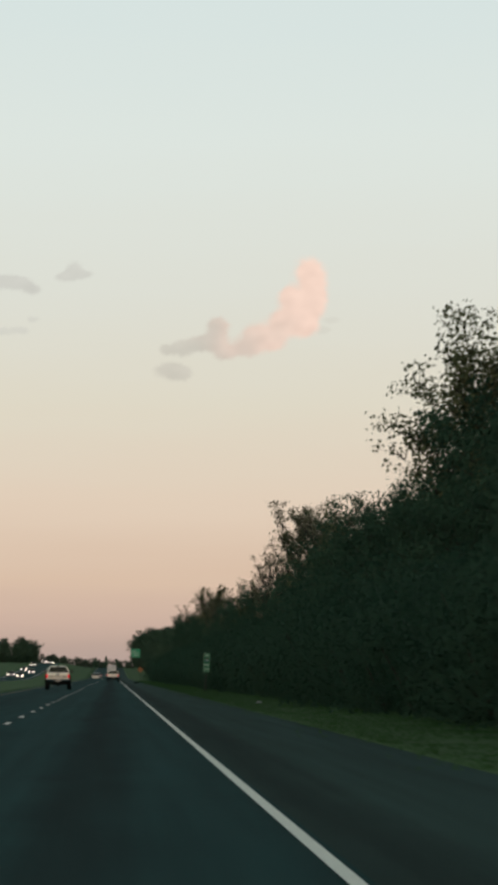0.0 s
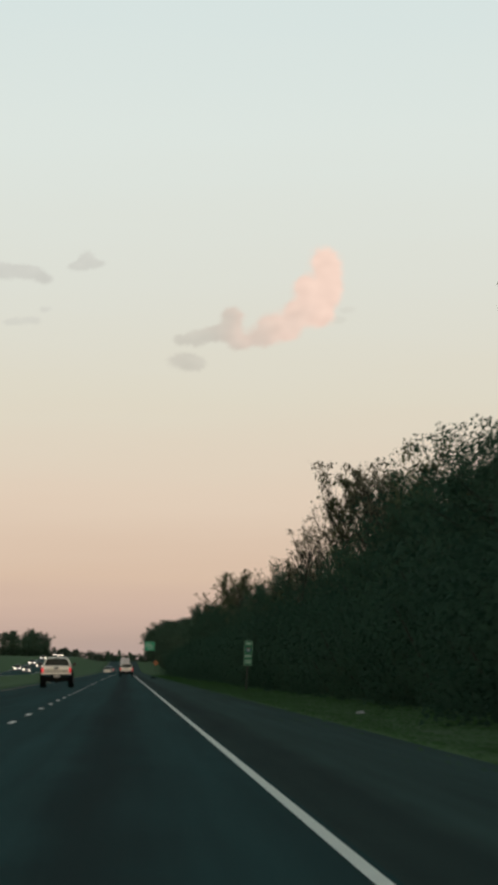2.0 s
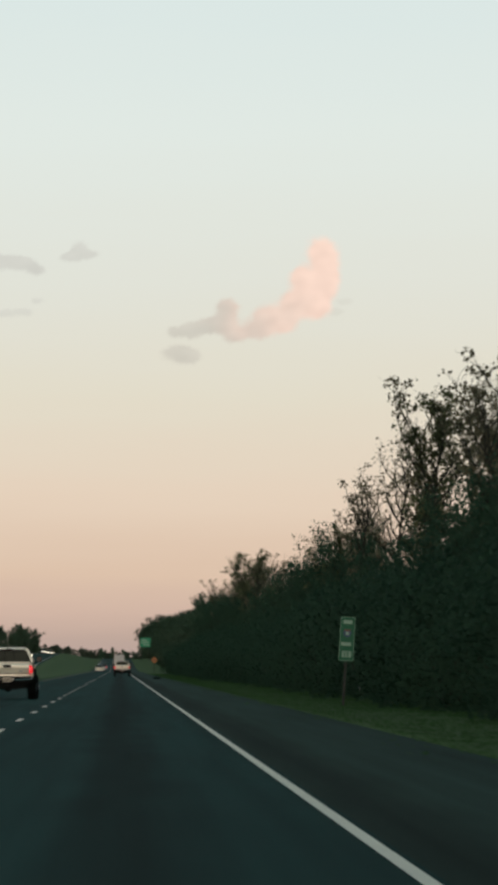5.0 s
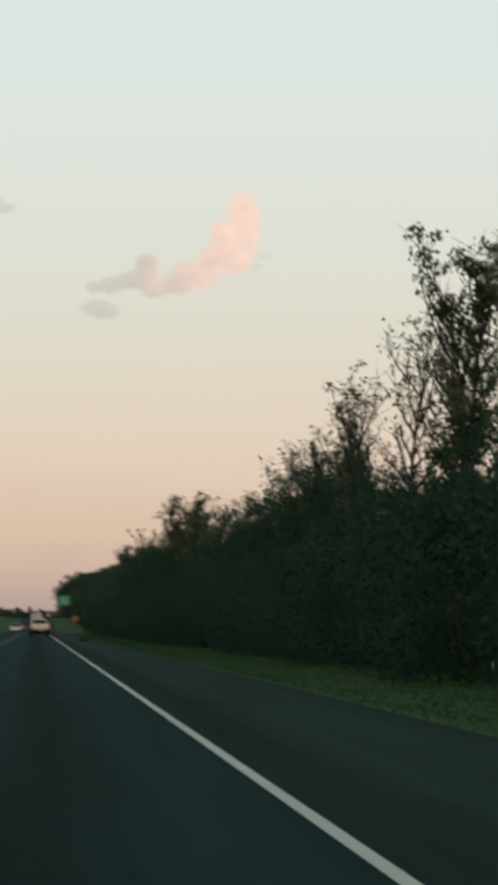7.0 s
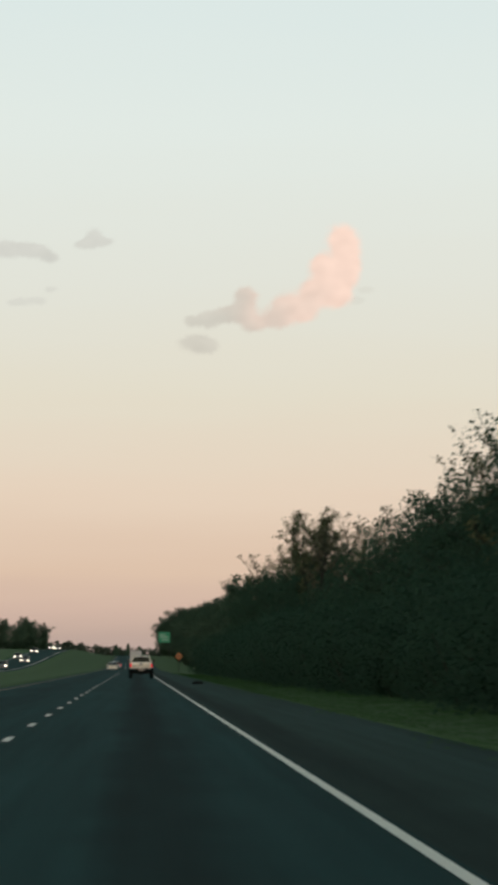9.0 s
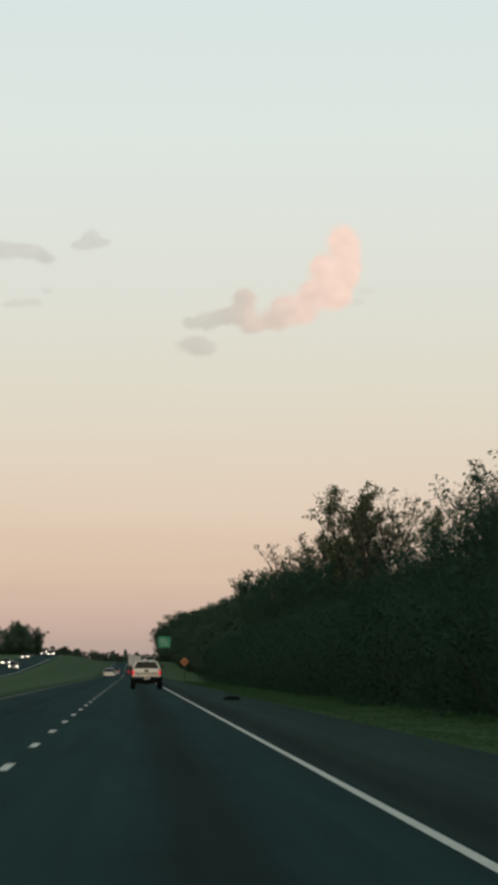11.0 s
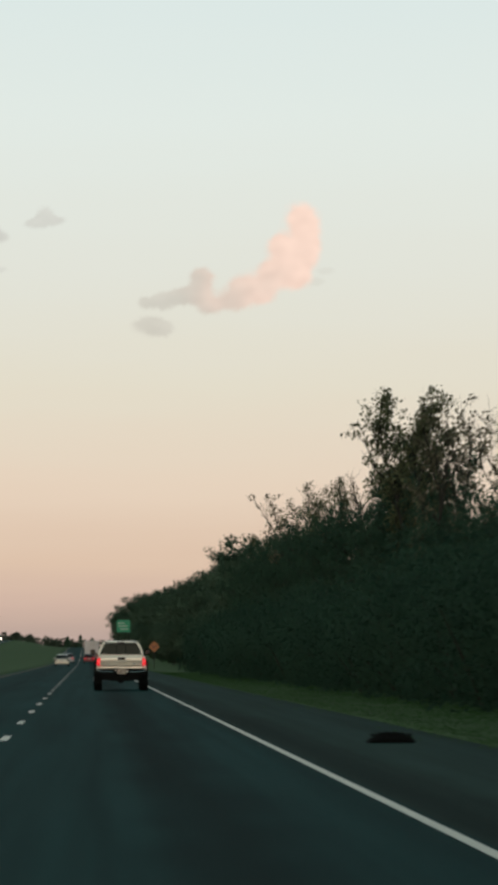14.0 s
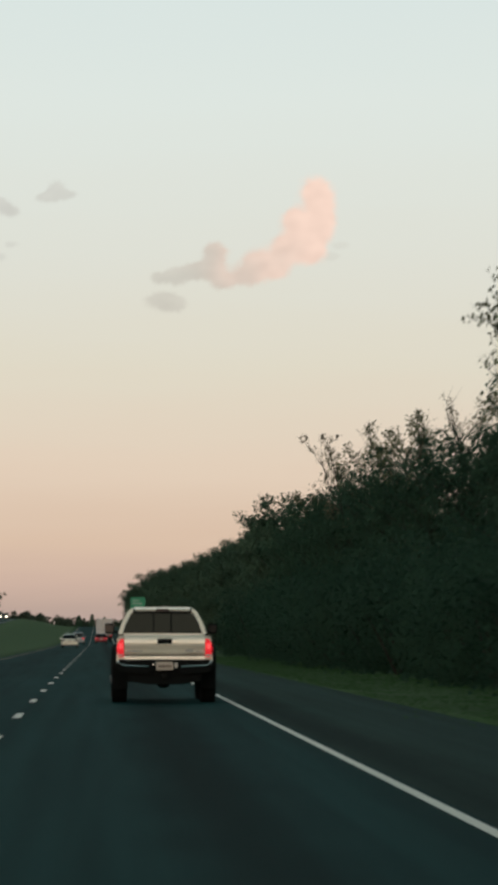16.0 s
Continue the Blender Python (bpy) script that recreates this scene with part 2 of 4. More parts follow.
def side_prism(outline, x0, x1, bevel=0.0, taper=None):
    """A solid from an outline of (y, z) points seen from the side, between x0 and x1. taper(y, z) gives a factor on x."""
    bm = prism([(y, z) for y, z in outline], x0, x1)
    for v in bm.verts:
        x, y, z = v.co.y, v.co.x, v.co.z
        v.co = Vector((x * (taper(y, z) if taper else 1), y, z))
    bmesh.ops.recalc_face_normals(bm, faces=bm.faces[:])
    if bevel:
        bmesh.ops.bevel(bm, geom=bm.edges[:], offset=bevel, segments=2, affect="EDGES")
    return bm


# ---------------------------------------------------------------- ground and road
def smooth(a, b, v):
    t = min(1.0, max(0.0, (v - a) / (b - a)))
    return t * t * (3 - 2 * t)


OPP = -25.0  # middle of the other carriageway


def road_z(y):
    """The near carriageway climbs gently towards a crest."""
    return 4.2 * smooth(883.0, 1566.0, y)


def opposite_z(y):
    """The other carriageway starts its climb earlier."""
    return 5.6 * smooth(750.0, 1366.0, y)


def ground_z(x, y):
    """Grass beside the road: level with the pavement's edge, a shallow swale in the median, a low rise under the wood."""
    w = smooth(8.3, 20.5, -x)
    z = road_z(y) * (1 - w) + opposite_z(y) * w - 0.02
    if x > 3.0:
        z += 0.45 * smooth(8, 30, x) - 0.10 * smooth(3.0, 4.5, x) + 0.04 * noise.noise((x * 0.6, y * 0.35, 0))
    elif -20.5 < x < -8.3:
        z -= 0.35 * math.sin(math.pi * (x + 20.5) / 12.2) ** 2 - 0.05 * noise.noise((x * 0.5, y * 0.3, 4))
    elif x < -29.6:
        z += 0.6 * smooth(29.6, 60, -x)
    if -8.3 <= x <= 3.0 or -29.6 <= x <= -20.5:
        z -= 0.25
    return z


def sheet(name, xs, ys, height, mat):
    verts = [(x, y, height(x, y)) for y in ys for x in xs]
    w = len(xs)
    faces = [(j * w + i, j * w + i + 1, (j + 1) * w + i + 1, (j + 1) * w + i) for j in range(len(ys) - 1) for i in range(w - 1)]
    return new(name, mesh_of(name, verts, faces, mat, True))


g_x = [-4000, -1500, -500, -200, -100, -60, -45, -36, -31, -29.65, -29.6, -27, -23, -20.5, -20.45, -18, -16, -14, -12, -10, -8.35, -8.3, -4, 0, 3.0,
       3.05, 3.6, 4.3, 5, 6, 7, 8, 10, 13, 17, 22, 30, 45, 80, 150, 400, 1200, 4000]
g_y = [-3000, -1000, -400, -150, -60, -20] + [4.0 * k for k in range(0, 184)] + [736 + 20 * k for k in range(0, 43)] + [1600, 1750, 2100, 2700, 3500, 4900]
ground = tagged(sheet("ground", g_x, g_y, ground_z, GRASS), "rough mown roadside grass of dull green", "grass", kind="structure")

r_y = [-300 + 12 * k for k in range(0, 226)]


def strip(name, x0, x1, ys, lift, mat, thick=0.0, steps=1, level=road_z):
    """A strip of pavement or paint that follows the road's rise."""
    xs = [x0 + (x1 - x0) * k / steps for k in range(steps + 1)]
    top = [(x, y, level(y) + lift) for y in ys for x in xs]
    w = len(xs)
    faces = [(j * w + i, j * w + i + 1, (j + 1) * w + i + 1, (j + 1) * w + i) for j in range(len(ys) - 1) for i in range(w - 1)]
    if thick:
        n = len(top)
        low = [(x, y, z - thick) for x, y, z in top]
        for j in range(len(ys) - 1):
            for i in (0, w - 1):
                a, b = j * w + i, (j + 1) * w + i
                faces.append((a, b, n + b, n + a) if i == 0 else (b, a, n + a, n + b))
        top += low
    return new(name, mesh_of(name, top, faces, mat))


road = tagged(strip("road", -7.95, 0.10, r_y, 0.0, ASPHALT, 0.25, 4), "two-lane dark grey asphalt carriageway, worn by traffic", "road", kind="structure")
shoulder = tagged(strip("pavement_shoulder", 0.10, 3.0, r_y, -0.012, SHOULDER, 0.25, 2), "darker paved shoulder beside the carriageway", "road shoulder", kind="structure")
tagged(strip("road_opposite", OPP - 4.4, OPP + 4.4, r_y, 0.0, ASPHALT, 0.25, 3, opposite_z), "opposite carriageway of grey asphalt beyond the median", "road", kind="structure")
edge_line = tagged(strip("edge_line", -0.049, 0.049, r_y, 0.005, PAINT), "solid white painted edge line", "road marking", kind="structure")
tagged(strip("edge_line", -7.50, -7.40, r_y, 0.005, YELLOW), "solid yellow painted line by the median", "road marking", kind="structure")
for x0 in (OPP - 3.75, OPP + 3.6):
    tagged(strip("edge_line", x0, x0 + 0.15, r_y, 0.005, PAINT, level=opposite_z), "solid painted edge line of the opposite carriageway", "road marking", kind="structure")

LANE, DASH, STEP, DASH_FROM = -3.66, 3.05, 12.19, 4.0
lane_line = tagged(new("lane_line"), "broken white line of painted dashes", "road marking", kind="structure")
for k in range(-4, 126):
    y0 = DASH_FROM + STEP * k
    d = strip("dash", LANE - 0.06, LANE + 0.06, [y0, y0 + DASH / 2, y0 + DASH], 0.006, PAINT)
    d.parent = lane_line


# ---------------------------------------------------------------- trees
def tube(points, radii, seg=5):
    verts, faces = [], []
    for i, p in enumerate(points):
        d = (points[min(i + 1, len(points) - 1)] - points[max(i - 1, 0)]).normalized()
        a = d.orthogonal().normalized()
        b = d.cross(a)
        for k in range(seg):
            w = 2 * math.pi * k / seg
            verts.append(p + (a * math.cos(w) + b * math.sin(w)) * radii[i])
    for i in range(len(points) - 1):
        for k in range(seg):
            j = (k + 1) % seg
            faces.append((i * seg + k, i * seg + j, (i + 1) * seg + j, (i + 1) * seg + k))
    return verts, faces


def leaf_quads(rng, centres, size, droop=0.4, corners=4):
    """A small diamond (or wedge of three corners) for each centre, turned at random, its upper face outwards from the axis."""
    n = len(centres)
    u = rng.normal(size=(n, 3))
    u[:, 2] -= droop
    u /= np.linalg.norm(u, axis=1)[:, None]
    r = rng.normal(size=(n, 3))
    v = np.cross(u, r)
    v /= np.linalg.norm(v, axis=1)[:, None]
    out = centres - np.array([centres[:, 0].mean(), centres[:, 1].mean(), centres[:, 2].mean() * 0.8])
    face = np.cross(v, u)
    v *= np.where((face * out).sum(axis=1) < 0, -1.0, 1.0)[:, None]
    s = size * rng.uniform(0.55, 1.35, size=(n, 1))
    w = s * rng.uniform(0.30, 0.55, size=(n, 1))
    if corners == 3:
        return np.stack([centres - u * s * 0.5 - v * w, centres - u * s * 0.5 + v * w, centres + u * s * 0.5], axis=1)
    return np.stack([centres - u * s * 0.5, centres + v * w, centres + u * s * 0.5, centres - v * w], axis=1)


def round_normals(me):
    """Shade a crown as a soft mass: normals lean outwards from its axis."""
    n = len(me.vertices)
    k = me.polygons[0].loop_total
    co = np.empty(n * 3, dtype=np.float32)
    me.vertices.foreach_get("co", co)
    co = co.reshape(-1, k, 3)
    mid = co.mean(axis=1)
    out = mid - np.array([0, 0, mid[:, 2].mean() * 0.8])
    out[:, 2] *= 0.6
    out /= np.linalg.norm(out, axis=1)[:, None] + 1e-6
    out += np.random.default_rng(1).normal(size=out.shape) * 0.05
    out /= np.linalg.norm(out, axis=1)[:, None] + 1e-6
    me.polygons.foreach_set("use_smooth", [True] * len(me.polygons))
    me.normals_split_custom_set_from_vertices(np.repeat(out, k, axis=0).tolist())
    return me


def grow(seed, height, spread, first, limbs, leaves, size, upright=0.5, bare=0.0, trunk_r=0.16, lean=0.05, clump=0.5, twigs=3, bends=5, bunches=1.0, corners=4, boughs=0.012, airy=0.0):
    """A tree: bending tapered trunk, limbs that fork into twigs, leaves in clumps round the twigs.
    first: height of the lowest limb as a share; bare: share of the upper twigs without leaves; bunches: share of the twigs in leaf; airy: the open heart of the crown, as a share of its spread."""
    rng = np.random.default_rng(seed)
    verts, faces, spots = [], [], []

    def add(points, radii, seg):
        v, f = tube(points, radii, seg)
        o = len(verts)
        verts.extend(v)
        faces.extend(tuple(i + o for i in q) for q in f)

    trunk = [Vector((0, 0, -0.3))]
    d = Vector((rng.normal() * lean, rng.normal() * lean, 1))
    for k in range(8):
        d = (d + Vector((rng.normal() * 0.07, rng.normal() * 0.07, 0.12))).normalized()
        trunk.append(trunk[-1] + d * (height * 0.9 / 8))
    add(trunk, [trunk_r * (1 - 0.11 * k) for k in range(9)], 7)
    for b in range(limbs):
        share = first + (0.97 - first) * (b + rng.uniform(0, 0.9)) / limbs
        pos = share * 8
        i = min(7, int(pos))
        p = trunk[i].lerp(trunk[i + 1], pos - i)
        ang = b * 2.4 + rng.uniform(-0.5, 0.5)
        reach = spread * (0.55 + 0.75 * math.sin(math.pi * min(1, 0.25 + 0.75 * (1 - share) / (1 - first + 0.01)))) * rng.uniform(0.55, 1.1)
        up = upright * (0.5 + 0.9 * share) + rng.uniform(-0.15, 0.25)
        d = Vector((math.cos(ang), math.sin(ang), up)).normalized()
        pts = [p]
        n = bends
        for k in range(n):
            d = (d + Vector((rng.normal() * 0.16, rng.normal() * 0.16, rng.normal() * 0.12 + 0.07))).normalized()
            pts.append(pts[-1] + d * reach / n)
        r0 = trunk_r * (1.05 - share) * 0.60 + boughs
        add(pts, [r0 * (1 - 0.8 * k / n) for k in range(n + 1)], 5 if n > 3 else 3)
        naked = rng.uniform() < bare * (0.4 + share)
        for k in range(1, n + 1):
            for _ in range(twigs):
                t_d = (Vector((rng.normal(), rng.normal(), rng.normal() * 0.6 + upright)).normalized() + d * 0.5).normalized()
                ln = reach * rng.uniform(0.16, 0.42)
                q = [pts[k], pts[k] + t_d * ln * 0.5 + Vector((0, 0, 0.03 * ln)), pts[k] + t_d * ln + Vector((rng.normal(), rng.normal(), rng.normal())) * ln * 0.14]
                add(q, [r0 * 0.34, r0 * 0.22, 0.006], 3)
                if not naked or rng.uniform() < 0.12:
                    spots.append((q[1], 0.6))
                    spots.append((q[2], 1.0))
    spots_a = np.array([s[0][:] for s in spots])
    if airy:
        tr = np.array([p[:] for p in trunk])
        off = np.hypot(spots_a[:, 0] - np.interp(spots_a[:, 2], tr[:, 2], tr[:, 0]), spots_a[:, 1] - np.interp(spots_a[:, 2], tr[:, 2], tr[:, 1]))
        spots_a = spots_a[off > airy * spread * rng.uniform(0.5, 1.2, len(off))]
    if bunches < 1:
        spots_a = spots_a[rng.random(len(spots_a)) < bunches]
    pick = rng.integers(0, len(spots_a), size=leaves)
    centres = spots_a[pick] + np.clip(rng.normal(size=(leaves, 3)), -1.5, 1.5) * clump * np.array([1, 1, 0.8])
    centres = centres[centres[:, 2] > 0.15]
    return verts, faces, leaf_quads(rng, centres, size, 1.1, corners)


def tree(name, m, seed, leaf, label, category, group, **how):
    v, f, q = grow(seed, **how)
    ob = thing(name, m, label, category, group)
    part("trunk", mesh_of("trunk", v, f, BARK, True), None, ob)
    part("crown", round_normals(quads_mesh("crown", q, leaf)), None, ob)
    return ob


def shrub(m, seed, leaf, width, height, leaves, size):
    """A thicket: stems from the ground, and foliage down to the grass with an uneven outline."""
    rng = np.random.default_rng(seed)
    lobes = [(rng.uniform(-0.5, 0.5) * width, rng.uniform(-0.5, 0.5) * width, rng.uniform(0.15, 0.85) * height, rng.uniform(0.16, 0.30) * width) for _ in range(16)]
    lobes += [(rng.uniform(-0.5, 0.5) * width, rng.uniform(-0.5, 0.5) * width, 0.12 * height, 0.24 * width) for _ in range(6)]
    cs = []
    for x, y, z, r in lobes:
        u = rng.normal(size=(leaves // 22, 3))
        u /= np.linalg.norm(u, axis=1)[:, None]
        cs.append(np.array([x, y, z]) + u * r * rng.uniform(0.55, 1.12, size=(len(u), 1)))
    c = np.concatenate(cs)
    c = c[c[:, 2] > 0.02]
    ob = thing("shrub", m, "dense dark green thicket at the edge of the grass", "shrub", "thicket along the wood")
    part("foliage", round_normals(quads_mesh("foliage", leaf_quads(rng, c, size, 0.4, 3), leaf)), None, ob)
    vs, fs = [], []
    for k in range(7):
        x, y, z, r = lobes[k]
        a = Vector((x * 0.3, y * 0.3, -0.2))
        v, f = tube([a, a.lerp(Vector((x, y, z)), 0.55) + Vector((0, 0, 0.1)), Vector((x, y, z))], [0.045, 0.03, 0.01], 4)
        o = len(vs)
        vs += v
        fs += [tuple(i + o for i in q) for q in f]
    part("stem", mesh_of("stem", vs, fs, BARK), None, ob)
    return ob


def conifer(m, seed):
    """A dark conical tree with foliage nearly to the ground."""
    r = np.random.default_rng(seed)
    ob = thing("conifer", m, "lone dark conical tree beyond the crest", "tree", "lone trees beyond the crest")
    v, f = tube([Vector((0, 0, -0.3)), Vector((0.1, 0, 6)), Vector((0, 0.1, 13))], [0.28, 0.16, 0.03], 6)
    part("trunk", mesh_of("trunk", v, f, BARK, True), None, ob)
    t = r.random(1500) ** 1.4
    a = r.uniform(0, 2 * math.pi, 1500)
    rad = (1 - t) ** 0.6 * 3.5 * r.uniform(0.35, 1.1, 1500) + 0.15
    c = np.stack([rad * np.cos(a), rad * np.sin(a), 0.7 + 13 * t], 1)
    part("crown", quads_mesh("crown", leaf_quads(r, c, 0.75, 0.8), LEAF_A), None, ob)
    return ob


GROUP = "trees of the roadside wood"
TALL = "tall broadleaf tree with a ragged dark crown"
THIN = "slender half-bare tree with upright branches"
MID = "leafy mid-height tree in the roadside wood"
BROWN = "tree with thin spring foliage, sky glow put into its brown tint"
rng = random.Random(7)
stock = {}


def plant(kind, x, y, scale, turn, height=0.0):
    """Set a tree of a kind in the wood: the first of its kind is built, the rest are copies."""
    m = Matrix.Translation((x, y, ground_z(x, y))) @ pose(0, 0, 0, 0, 0, turn)
    if kind not in stock:
        stock[kind] = KINDS[kind](m)
        ob = stock[kind]
    else:
        ob = copy_thing(stock[kind], m)
    if height:  # metres to the top of the crown
        crown = [c for c in stock[kind].children if c.name.startswith("crown")][0]
        scale = height / np.percentile([v.co.z for v in crown.data.vertices], 98.5)
    ob.scale = (scale, scale, scale)
    return ob


KINDS = {
    "tall_a": lambda m: tree("tree", m, 11, LEAF_B, TALL, "tree", GROUP, height=16.0, spread=2.9, first=0.40, limbs=17, leaves=3600, size=0.185, upright=1.0, bare=0.15, trunk_r=0.21, clump=0.22, twigs=2, bunches=0.5, boughs=0.040),
    "tall_b": lambda m: tree("tree", m, 12, LEAF_B, TALL, "tree", GROUP, height=16.0, spread=2.6, first=0.42, limbs=15, leaves=4200, size=0.185, upright=1.1, bare=0.2, trunk_r=0.19, clump=0.22, twigs=2, bunches=0.5, boughs=0.040),
    "tall_c": lambda m: tree("tree", m, 18, LEAF_B, TALL, "tree", GROUP, height=16.0, spread=2.6, first=0.30, limbs=24, leaves=4800, size=0.185, upright=0.85, bare=0.1, trunk_r=0.20, clump=0.22, twigs=3, bunches=0.5, boughs=0.032),
    "thin_a": lambda m: tree("tree", m, 13, LEAF_C, THIN, "tree", GROUP, height=16.0, spread=3.0, first=0.32, limbs=22, leaves=420, size=0.17, upright=1.1, bare=0.75, trunk_r=0.19, clump=0.2, lean=0.01, boughs=0.034, airy=0.3),
    "thin_b": lambda m: tree("tree", m, 19, LEAF_C, THIN, "tree", GROUP, height=16.0, spread=2.7, first=0.36, limbs=22, leaves=800, size=0.17, upright=1.2, bare=0.45, trunk_r=0.18, clump=0.2, bunches=0.6, lean=0.02, boughs=0.036, airy=0.25),
    "brown_a": lambda m: tree("tree", m, 14, LEAF_C, BROWN, "tree", GROUP, height=16.0, spread=3.6, first=0.48, limbs=15, leaves=950, size=0.21, upright=1.0, bare=0.35, trunk_r=0.18, clump=0.22, twigs=2, bunches=0.5, boughs=0.042, airy=0.18),
    "brown_b": lambda m: tree("tree", m, 44, LEAF_C, BROWN, "tree", GROUP, height=16.0, spread=3.4, first=0.5, limbs=14, leaves=950, size=0.21, upright=1.1, bare=0.3, trunk_r=0.18, clump=0.22, twigs=2, bunches=0.5, lean=0.08, boughs=0.044, airy=0.18),
    "broad": lambda m: tree("tree", m, 29, LEAF_B, "broad tall tree with a dense dark ragged crown", "tree", GROUP, height=16.0, spread=3.2, first=0.12, limbs=42, leaves=18500, size=0.185, upright=0.75, bare=0.05, trunk_r=0.24, clump=0.32, bunches=0.85, boughs=0.034),
    "mid_a": lambda m: tree("tree", m, 15, LEAF_A, MID, "tree", GROUP, height=10.0, spread=2.6, first=0.10, limbs=26, leaves=8000, size=0.150, twigs=2, bends=3, upright=0.5, trunk_r=0.15, clump=0.30, corners=3),
    "mid_b": lambda m: tree("tree", m, 16, LEAF_A, MID, "tree", GROUP, height=10.0, spread=2.7, first=0.10, limbs=26, leaves=8000, size=0.150, twigs=2, bends=3, upright=0.6, trunk_r=0.15, clump=0.29, corners=3),
    "shrub_a": lambda m: shrub(m, 21, LEAF_S, 4.2, 4.4, 7000, 0.135),
    "shrub_b": lambda m: shrub(m, 22, LEAF_S, 4.0, 3.6, 6400, 0.135),
    "far_a": lambda m: tree("tree", m, 17, LEAF_D, MID, "tree", "farther trees of the wood", height=14.0, spread=3.2, first=0.08, limbs=22, leaves=5000, size=0.34, twigs=1, bends=3, upright=0.6, trunk_r=0.18, clump=0.55, corners=3),
    "lone": lambda m: conifer(m, 31),
    "far_b": lambda m: tree("tree", m, 23, LEAF_D, TALL, "tree", "farther trees of the wood", height=14.0, spread=2.7, first=0.15, limbs=22, leaves=4600, size=0.33, twigs=1, bends=3, upright=0.9, trunk_r=0.18, clump=0.45, corners=3),
}

y = 53.0
while y < 716:  # thicket in front, leafy trees behind it
    plant(rng.choice(("shrub_a", "shrub_b")), 8.7 + rng.uniform(-0.5, 0.5), y, rng.uniform(0.8, 1.1), rng.uniform(0, 360))
    plant(rng.choice(("shrub_a", "shrub_b")), 11.4 + rng.uniform(-0.7, 0.7), y + 1.4, rng.uniform(1.0, 1.4), rng.uniform(0, 360))
    y += 7.6

# the wood's height along the road: (distance, height, kind)
WOOD = [
    (87, 13, "tall_c"), (120, 14, "tall_c"), (150, 11.5, "tall_c"), (207, 12.8, "tall_c"), (223, 12.8, "tall_c"), (237, 13.7, "tall_c"),
    (250, 12.8, "tall_c"), (266, 13.0, "tall_c"), (284, 14.2, "brown_a"), (300, 15.7, "brown_a"), (316, 17.2, "brown_a"), (340, 18.0, "tall_a"), (353, 15.8, "brown_a"),
    (362, 16.8, "thin_b"), (383, 16.0, "brown_a"), (403, 15.7, "brown_a"), (420, 13.6, "tall_c"), (440, 13.0, "brown_a"), (463, 11.4, "brown_a"), (486, 12.0, "brown_a"),
    (506, 10.3, "tall_c"), (526, 10.0, "brown_a"), (546, 12.0, "brown_a"), (566, 14.2, "brown_a"), (579, 15.2, "brown_a"), (592, 16.2, "tall_c"), (602, 16.8, "tall_a"), (613, 16.3, "tall_c"),
    (636, 13.9, "thin_b"), (668, 13.2, "brown_a"), (682, 15.8, "tall_c"), (698, 15.6, "brown_a"), (716, 17.0, "tall_c"), (736, 14.3, "brown_a"), (763, 14.0, "tall_b"),
]
for k, (y, h, kind) in enumerate(WOOD):
    plant("brown_b" if kind == "brown_a" and k % 2 else kind, 16.6 + rng.uniform(-0.7, 0.7), y + 6.7, 1, rng.uniform(0, 360), h * 0.97)
plant("broad", 17.0, 173.5, 1, 20, 18.1)  # the tallest, nearest the road
plant("tall_c", 19.4, 170.0, 1, 20, 17.0)
plant("mid_a", 18.4, 173.0, 1, 75, 15.0)
plant("mid_b", 17.0, 608.0, 1, 40, 13.8)

plant("tall_c", 13.9, 409.7, 1, 310, 11.9)
plant("thin_a", 21.3, 429.7, 1, 230, 16.4)
plant("brown_b", 18.8, 376.4, 1, 15, 16.4)
for y, h in ((490, 10.8), (536, 10.4), (560, 12.6), (602, 15.8)):  # thin crowns behind
    plant("brown_a", 19.6, y, 1, 37 * y, h)

for k in range(9):  # an unbroken row of thin crowns
    plant("brown_a" if k % 2 else "brown_b", 18.4 + 0.5 * math.sin(2.6 * k), 272 + 10.0 * k, 1, 67 * k, 13.4 + 0.58 * k + 0.5 * math.sin(4.1 * k))

# the height of the closed foliage along the road, below the lacy tops
SOLID = [(47, 12.0), (200, 12.3), (243, 11.9), (254, 11.5), (264, 9.8), (318, 9.8), (334, 8.6), (346, 6.6), (370, 7.2), (380, 9.8), (397, 10.6), (427, 11.8), (440, 11.0), (456, 10.6),
         (476, 10.2), (495, 10.7), (514, 8.0), (536, 6.6), (556, 7.4), (583, 9.0), (594, 11.0), (608, 12.6), (630, 12.4), (644, 9.0), (652, 7.4), (664, 8.2), (678, 11.8), (700, 12.2), (722, 12.8), (740, 12.4), (763, 11.6), (800, 11.0)]
s_y, s_h = [a for a, _ in SOLID], [b for _, b in SOLID]
y = 47.0
while y < 773:
    plant(rng.choice(("mid_a", "mid_b")), 13.9 + rng.uniform(-0.9, 0.9), y, 1, rng.uniform(0, 360), rng.uniform(0.66, 0.86) * float(np.interp(y, s_y, s_h)))
    plant(rng.choice(("mid_a", "mid_b")), 17.0 + rng.uniform(-0.8, 0.8), y + 5.2, 1, rng.uniform(0, 360), rng.uniform(0.92, 1.06) * float(np.interp(y + 5.2, s_y, s_h)))
    y += 10.4
y = 773.0
while y < 1565:
    plant(rng.choice(("far_a", "far_b")), 11.0 + rng.uniform(-1.0, 1.2), y + 2, rng.uniform(0.36, 0.48), rng.uniform(0, 360))
    plant(rng.choice(("far_a", "far_b")), 17.0 + rng.uniform(-1.5, 1.5), y, 1, rng.uniform(0, 360), rng.uniform(12.0, 15.2))
    y += 13.0
y = 1572.0
